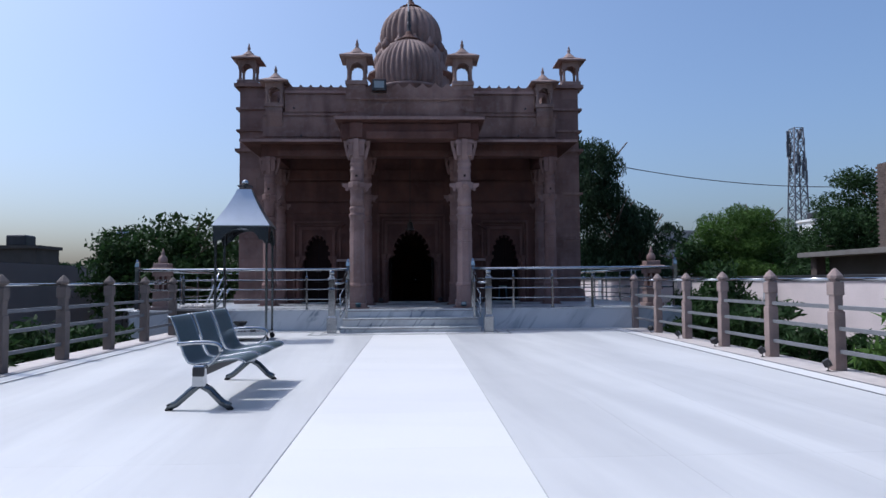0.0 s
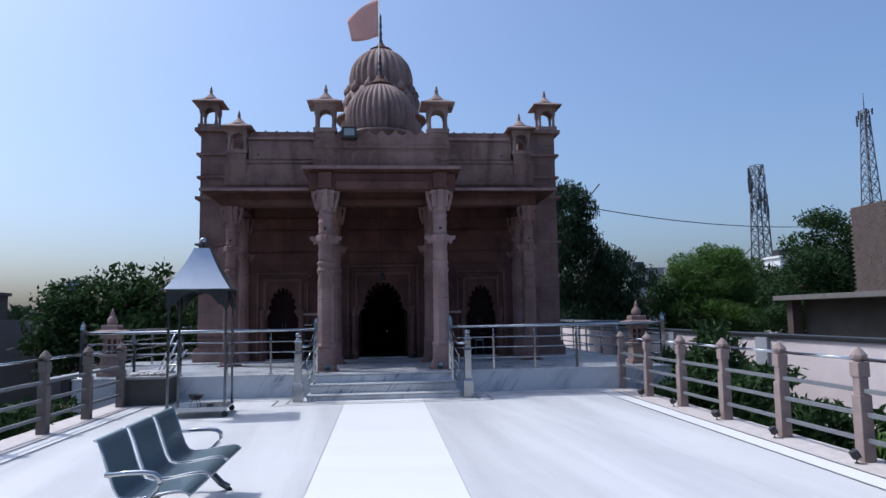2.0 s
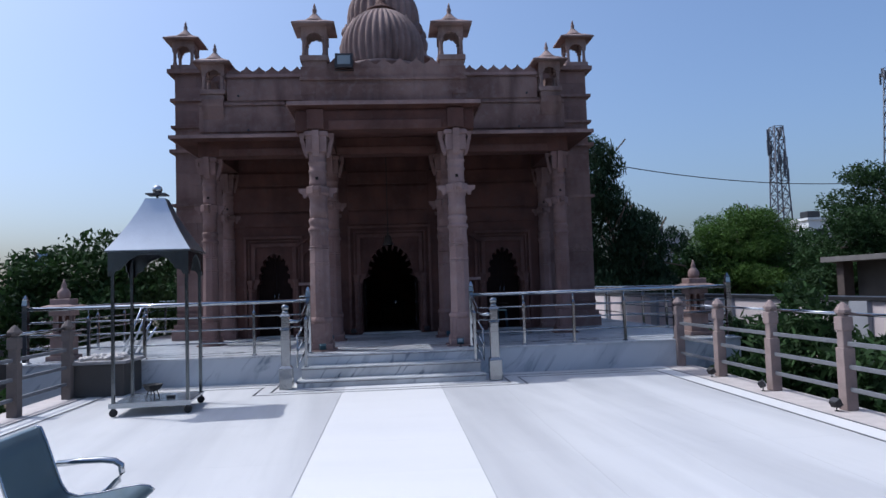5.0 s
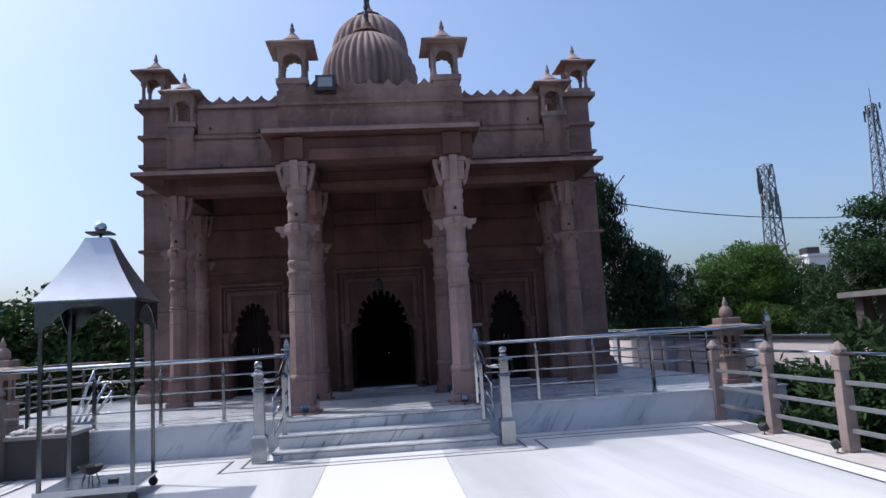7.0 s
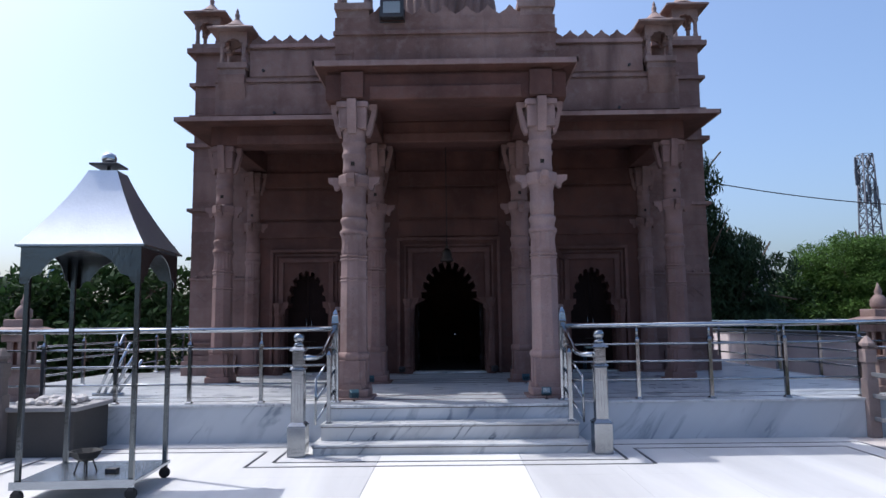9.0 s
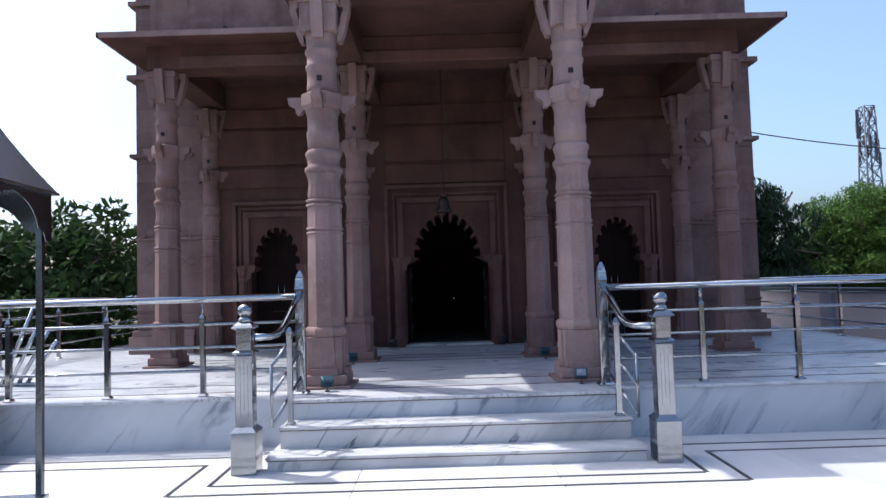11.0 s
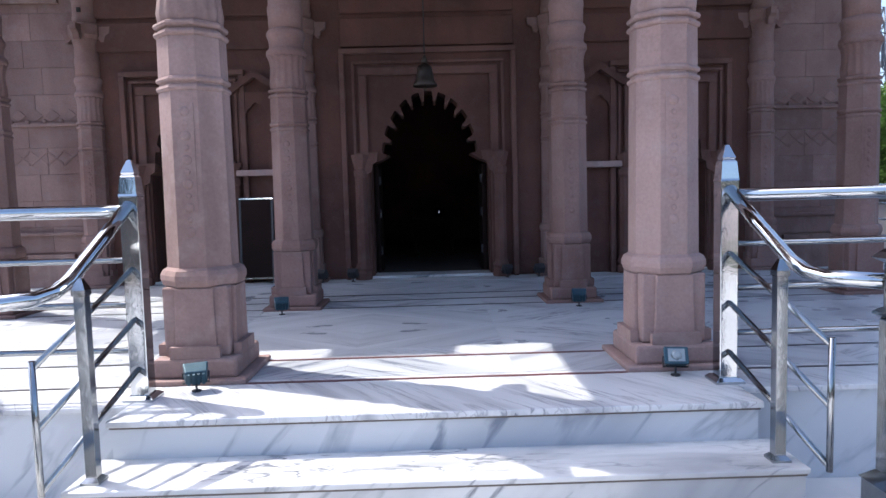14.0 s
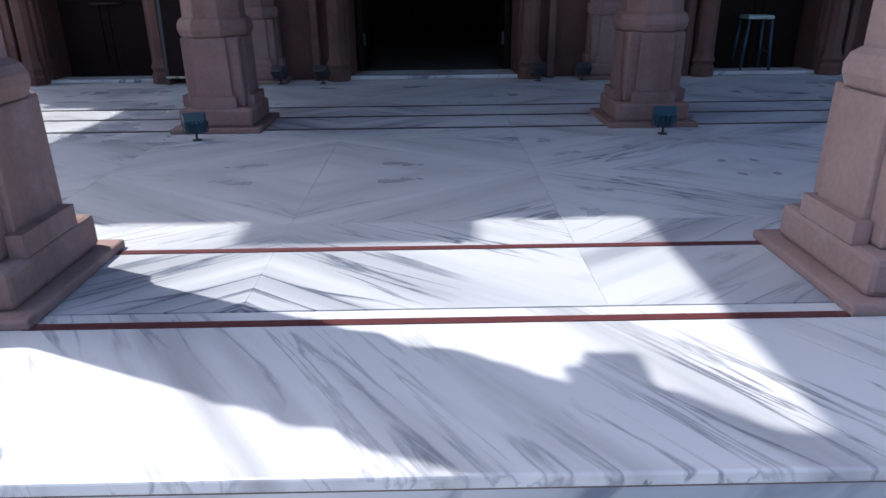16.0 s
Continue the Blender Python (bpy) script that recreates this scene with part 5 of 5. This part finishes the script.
tree(10.8, 34.0, "tall drooping dark green tree beside the temple", [(-1.77, 0, 7.5, 1.77, 1.77, 2.3), (-1.1, 0.4, 4.77, 2.05, 1.9, 2.45), (0.68, 0, 3.68, 1.64, 1.77, 2.2), (-0.8, 0, 2.1, 2.45, 2.05, 2.1), (0.95, -0.4, 1.9, 1.1, 1.64, 2.0)], 0.28, 2.4, 38000, 0.06, LEAF_C, 3, 2.2, 0.6)
tree(21.7, 44.0, "round feathery green tree behind the boundary wall", [(-0.6, 0, 5.45, 2.3, 2.2, 2.1), (1.0, 0.4, 5.5, 1.95, 2.2, 1.95), (-0.7, 0, 3.45, 2.5, 2.5, 2.2), (0.75, -0.4, 2.0, 2.8, 2.7, 2.2)], 0.3, 1.8, 60000, 0.045, LEAF_B, 5, 2.6, 0.1)
tree(26.6, 38.0, "broad deep green tree behind the brick house", [(0, 0, 6.4, 3.0, 3.0, 2.3), (2.5, 0, 6.0, 2.6, 2.6, 2.2), (-2.6, 0, 4.2, 2.2, 2.5, 2.2), (-0.5, -1, 3.2, 3.4, 2.5, 2.4), (3.5, 0, 3.4, 3, 2.5, 2.5), (-3.6, -1, 2.4, 2.4, 2.2, 2.0)], 0.35, 3.0, 60000, 0.075, LEAF_A, 7, 1.5, 0.15)
tree(27.8, 50.0, "dense dark tree below the antenna mast", [(0, 0, 3.4, 3.2, 3.2, 2.6), (-3.2, 0, 2.6, 2.9, 2.9, 2.3), (2.9, 0, 2.9, 2.9, 2.9, 2.6)], 0.35, 1.8, 30000, 0.09, LEAF_A, 8, 1.5, 0.1)
tree(11.5, 44.0, "small distant green tree past the temple", [(0, 0, 3.2, 1.6, 1.6, 1.6), (1.6, 0, 2.4, 1.4, 1.4, 1.5), (4.0, 0, 2.8, 1.6, 1.4, 1.8), (7.5, 0, 3.0, 2.2, 1.6, 2.0)], 0.2, 1.4, 9000, 0.12, LEAF_A, 9)
tree(-8.6, 23.5, "broad-leaved dark green tree behind the side railing", [(0, 0, 3.2, 1.6, 1.5, 1.2), (-1.1, 0.3, 3.1, 1.0, 1.2, 1.0), (1.7, 0, 3.5, 1.2, 1.3, 0.95), (0.5, -0.5, 2.2, 2.2, 1.4, 1.3), (-1.1, -0.3, 2.1, 1.1, 1.3, 1.1), (1.5, 0.6, 1.6, 1.8, 1.2, 1.3)], 0.16, 1.5, 13000, 0.085, LEAF_A, 11, 1.2, 0.1)
tree(-13.6, 33.0, "low bushy tree beyond the grey boundary wall", [(0.6, 0, 2.3, 1.3, 1.3, 1.0), (2.6, 0, 2.8, 1.6, 1.5, 1.2), (4.6, 1, 3.0, 1.8, 1.6, 1.4)], 0.18, 1.0, 18000, 0.075, LEAF_A, 12, 1.3)


def shrub(x, y, label, blobs, count, size, material, seed, long=1.8, base=-1.1):
    t = thing("shrub", label, "shrub", "garden shrubs", pose(x, y, base))
    for k, b in enumerate(blobs):
        part("stem", T([(0.04 * k, 0, -0.02), (b[0] * 0.6, b[1] * 0.6, b[2] * 0.6), (b[0], b[1], b[2])], 0.015, 6), BARK, t)
    crown(t, *leaf_cloud(blobs, count, size, long, 0.1, seed), material, "foliage")
    return t


shrub(6.2, 14.1, "tall dense leafy shrub rising over the terrace fence", [(0, 0, 2.0, 0.45, 0.6, 0.65), (0.1, 0.1, 1.3, 0.65, 0.85, 0.65), (0, 0, 0.6, 0.6, 0.8, 0.5)], 6000, 0.05, LEAF_A, 21)
shrub(6.15, 12.5, "dense dark leafy shrub between fence and wall", [(0, 0, 1.4, 0.55, 0.75, 0.5), (0.1, 0.5, 0.8, 0.6, 0.7, 0.5), (0, -0.4, 0.8, 0.6, 0.7, 0.5)], 5200, 0.05, LEAF_A, 22)
shrub(6.1, 10.9, "dark leafy shrub close behind the terrace fence", [(0, 0, 1.1, 0.5, 0.7, 0.45), (0.1, 0.3, 0.6, 0.6, 0.8, 0.5)], 3600, 0.05, LEAF_A, 24)
shrub(6.15, 8.0, "fresh green long-leaved shrub by the fence", [(0, 0, 1.65, 0.55, 0.7, 0.5), (0, 0.3, 1.0, 0.65, 0.9, 0.6), (0, -0.2, 0.5, 0.5, 0.8, 0.5)], 4200, 0.055, LEAF_B, 23, 2.8)
k = 30
for x, y, h, m in ((5.9, 15.4, 0.9, LEAF_A), (5.9, 9.7, 0.6, LEAF_A), (6.1, 6.0, 0.95, LEAF_B), (6.0, 4.6, 0.9, LEAF_A), (6.6, 15.5, 1.5, LEAF_A), (6.8, 16.9, 1.55, LEAF_A), (7.0, 18.2, 1.3, LEAF_B), (6.4, 10.0, 1.1, LEAF_A),
                   (-5.8, 9.6, 1.15, LEAF_A), (-6.0, 11.4, 1.2, LEAF_A), (-5.9, 13.0, 1.1, LEAF_A), (-6.0, 14.5, 1.0, LEAF_A), (-6.2, 7.6, 1.25, LEAF_B)):
    shrub(x, y, "low green garden shrub beside the terrace fence", [(0, 0, h, 0.5, 0.65, 0.4), (0.1, 0.4, h - 0.35, 0.5, 0.6, 0.4), (0, -0.4, h - 0.3, 0.5, 0.6, 0.45)], 1500, 0.055, m, k)
    k += 1

# ---- surroundings ----
# Added out of view: cuts sky light on the facade and darkens steel reflections.
tagged(part("wall_entrance", B(-9.0, 9.0, -9.2, -8.8, -1.1, 6.0), DARK_WALL), "plain dark wall added unseen behind the terrace to cut light", "wall", kind="structure")
bw = tagged(new("boundary_wall"), "pinkish white boundary wall with grey piers", "wall", kind="structure")
part("wall", B(7.6, 7.85, -10, 40, -1.1, 1.08), PLASTER_PINK, bw)
part("coping", B(7.55, 7.9, -10, 40, 1.08, 1.15, bevel=0.01), DARK_METAL, bw)
for k in range(11):
    part("pier", B(7.52, 7.6, -7.0 + 4.3 * k, -6.58 + 4.3 * k, -1.1, 1.08), PLASTER_GREY, bw)
gw = tagged(part("boundary_wall_grey", B(-12.3, -12.0, -10, 30.0, -1.1, 1.72), WALL_GREY), "plain grey plastered boundary wall", "wall", kind="structure")
hs = thing("brick_house", "unplastered brick house with a concrete slab roof", "house")
# Lower wall coloured dark for the shadow beneath the slab roof.
part("lower_wall", B(17.9, 34, 20.4, 29.0, -1.1, 2.0), DARK_WALL, hs)
part("slab_roof", B(16.9, 34, 19.9, 29.7, 2.0, 2.2, bevel=0.01), OLD_SLAB, hs)
up = part("upper_wall", B(17.03, 34, 22.25, 24.6, 2.2, 5.25), DARK_WALL, hs)
part("side_pier", B(17.2, 17.6, 28.8, 29.2, -1.1, 2.0), BRICK, hs)
bm = bmesh.new()
for j in range(38):
    z, o = 2.205 + j * 0.08, 0.115 * (j % 2)
    for i in range(10):
        y = 24.64 - i * 0.235 - o
        box(bm, 16.99 + random.uniform(-0.008, 0.008), 17.04, max(y - 0.22, 22.22), y, z, z + 0.068)
    for i in range(44):
        x = 17.0 + i * 0.235 + o
        box(bm, x, x + 0.22, 22.22 + random.uniform(-0.008, 0.008), 22.26, z, z + 0.068)
bricks = part("bricks", bm, BRICK, up)
bricks["kind"] = "stuff"


def mast(x, y, z1, half0, half1, panels, label):
    t = thing("antenna_mast", label, "mast", "antenna masts", pose(x, y, -1.1))
    H0 = z1 + 1.1
    bm = bmesh.new()
    corners = ((-1, -1), (1, -1), (1, 1), (-1, 1))
    for sx, sy in corners:
        tube(bm, [(sx * half0, sy * half0, 0), (sx * half1, sy * half1, H0)], 0.13, 5)
    n = int(H0 / 2.2)
    for k in range(n):
        za, zb = H0 * k / n, H0 * (k + 1) / n
        ha, hb = half0 + (half1 - half0) * k / n, half0 + (half1 - half0) * (k + 1) / n
        for i in range(4):
            (ax, ay), (bx, by) = corners[i], corners[(i + 1) % 4]
            tube(bm, [(ax * ha, ay * ha, za), (bx * hb, by * hb, zb)], 0.075, 4)
            tube(bm, [(bx * ha, by * ha, za), (ax * hb, ay * hb, zb)], 0.075, 4)
            tube(bm, [(ax * hb, ay * hb, zb), (bx * hb, by * hb, zb)], 0.05, 4)
    part("lattice", bm, TOWER_M, t)
    rng = random.Random(int(x))
    for k in range(panels):
        a = rng.uniform(0, 6.28)
        r, z, h = half1 + rng.uniform(0.3, 0.9), H0 - rng.uniform(0.5, min(8.5, panels * 0.45)), rng.uniform(1.2, 2.4)
        bm = B(r * math.cos(a) - 0.16, r * math.cos(a) + 0.16, r * math.sin(a) - 0.1, r * math.sin(a) + 0.1, z - h / 2, z + h / 2, bevel=0.03)
        tube(bm, [(r * math.cos(a), r * math.sin(a), z), (half1 * math.cos(a), half1 * math.sin(a), z)], 0.05, 4)
        part("antenna_panel", bm, TOWER_M, t)
    return t


mast(64.8, 111.2, 26.5, 1.5, 0.75, 26, "lattice telecom mast crowded with panel antennas")
m2 = mast(94.0, 122.0, 40.0, 2.0, 0.5, 9, "tall tapering lattice mast with small dishes")
part("top_rod", T([(0, 0, 41.0), (0, 0, 44.5)], 0.08, 6), TOWER_M, m2)
cb = tagged(part("overhead_cable", T([(9.55 + 14.45 * u, 34.0 + 4.0 * u, 6.95 - 0.65 * u - 1.3 * (u - u * u)) for u in [i / 30 for i in range(31)]], 0.022, 6), CABLE_M), "black overhead cable sagging between two trees", "cable")
for x0, x1, y, z, m, label in ((26.0, 29.5, 70, 6.0, PLASTER_GREY, "distant grey flat-roofed building"), (36.2, 38.6, 60, 6.3, WHITE_WALL, "distant white flat-roofed building"),
                               (-25.5, -22.5, 42, 3.2, DARK_WALL, "distant dark flat-roofed building behind the wall")):
    b = thing("far_building", label, "building", "far buildings")
    part("wall", B(x0, x1, y, y + 2.6, -1.1, z), m, b)
    part("roof", B(x0 - 0.15, x1 + 0.15, y - 0.15, y + 2.75, z, z + 0.2), m, b)
    part("roof_tank", B(x0 + 0.6, x0 + 1.8, y + 1, y + 2.2, z + 0.2, z + 0.9, bevel=0.1), DARK_METAL, b)
    for k in range(2):
        wx = x0 + 0.7 + 1.3 * k
        part("window", B(wx, wx + 0.7, y - 0.03, y + 0.02, z - 1.8, z - 0.8), DARK_METAL, b)
shed = thing("tin_shed", "small shed with a pale blue sheet roof under the trees", "shed")
part("wall", B(-11.2, -10.2, 26.6, 27.6, -1.1, 1.55), WALL_GREY, shed)
part("roof", S([(-11.4, 1.5), (-10.9, 2.05), (-10.1, 1.62), (-10.1, 1.56), (-10.9, 1.98), (-11.4, 1.45)], "xz", 26.3, 27.8), BLUE_SIGN, shed)
sign = thing("round_sign", "round pale sign board on a pole among the leaves", "sign")
part("pole", T([(-10.3, 25.3, -1.1), (-10.3, 25.3, 2.7)], 0.03, 8), DARK_METAL, sign)
disc = L(((0.27, -0.015), (0.27, 0.015)), 24)
bmesh.ops.rotate(disc, verts=disc.verts[:], matrix=Matrix.Rotation(math.pi / 2, 3, "X"))
bmesh.ops.translate(disc, verts=disc.verts[:], vec=(-10.3, 25.25, 2.75))
part("disc", disc, BLUE_SIGN, sign)
part("disc_bar", B(-10.45, -10.15, 25.225, 25.236, 2.7, 2.8), WHITE_WALL, sign)
line_wood = crown(tagged(new("far_woods"), "hazy line of distant green trees", "trees", kind="structure"),
                  *leaf_cloud([(x, 95 + 12 * math.sin(x * 0.37), 1.2, 7, 4, 2.6 + 0.9 * math.sin(x * 0.9)) for x in range(-110, 120, 8)], 26000, 0.4, 1.4, 0, 60), LEAF_C, "foliage")
line_wood["kind"] = "stuff"

# ---- marble slabs, last ----
def slab_mesh(w, l, material, name):
    bm = box(bmesh.new(), 0.0006, w - 0.0006, 0.0006, l - 0.0006, -0.006, 0.0)
    me = bpy.data.meshes.new(name)
    bm.to_mesh(me)
    bm.free()
    me.materials.append(material)
    return me


def lay(me, parent, x, y, z, flip=(1, 1)):
    o = new("slab", me)
    o.parent = parent
    o.matrix_basis = Matrix.Translation((x, y, z)) @ Matrix.Diagonal((*flip, 1, 1))
    return o


mid_slab, side_slab = slab_mesh(1.5, 1.2, FLOOR_MID, "mid_slab"), slab_mesh(0.92, 1.85, FLOOR_SIDE, "side_slab")
rim_slab = slab_mesh(0.35, 1.85, FLOOR_MID, "rim_slab")
for k in range(20):
    lay(mid_slab, floor, -0.75, 16.08 - 1.2 * (k + 1), 0)
for k in range(13):
    for s in (0, 1):
        for i in range(4):
            x = 0.757 + 0.92 * i if s else -0.757 - 0.92 * (i + 1)
            lay(side_slab, floor, x, 16.08 - 1.85 * (k + 1), 0)
        lay(rim_slab, floor, 4.44 if s else -4.79, 16.08 - 1.85 * (k + 1), 0)
plat_slabs = []
for k in range(6):
    me = slab_mesh(0.93, 0.655, PLAT, "plat_slab")
    me.transform(Matrix.Translation((3.7 * k, 2.3 * k, 0)))
    plat_slabs.append(me)
for i in range(-7, 7):
    for j in range(-2, 6):
        x, y = -0.5 + 0.93 * i, 17.77 + 0.655 * j
        fx, fy = (-1 if i % 2 else 1), (-1 if j % 2 else 1)
        if y + 0.655 > 20.8 and abs(x) < 4.5:
            continue
        k = ((i + 1) // 2 * 2 + (j + 1) // 2 * 3) % 6
        lay(plat_slabs[k], plinth, x + (0.93 if fx < 0 else 0) - fx * 3.7 * k, y + (0.655 if fy < 0 else 0) - fy * 2.3 * k, ZP, (fx, fy))
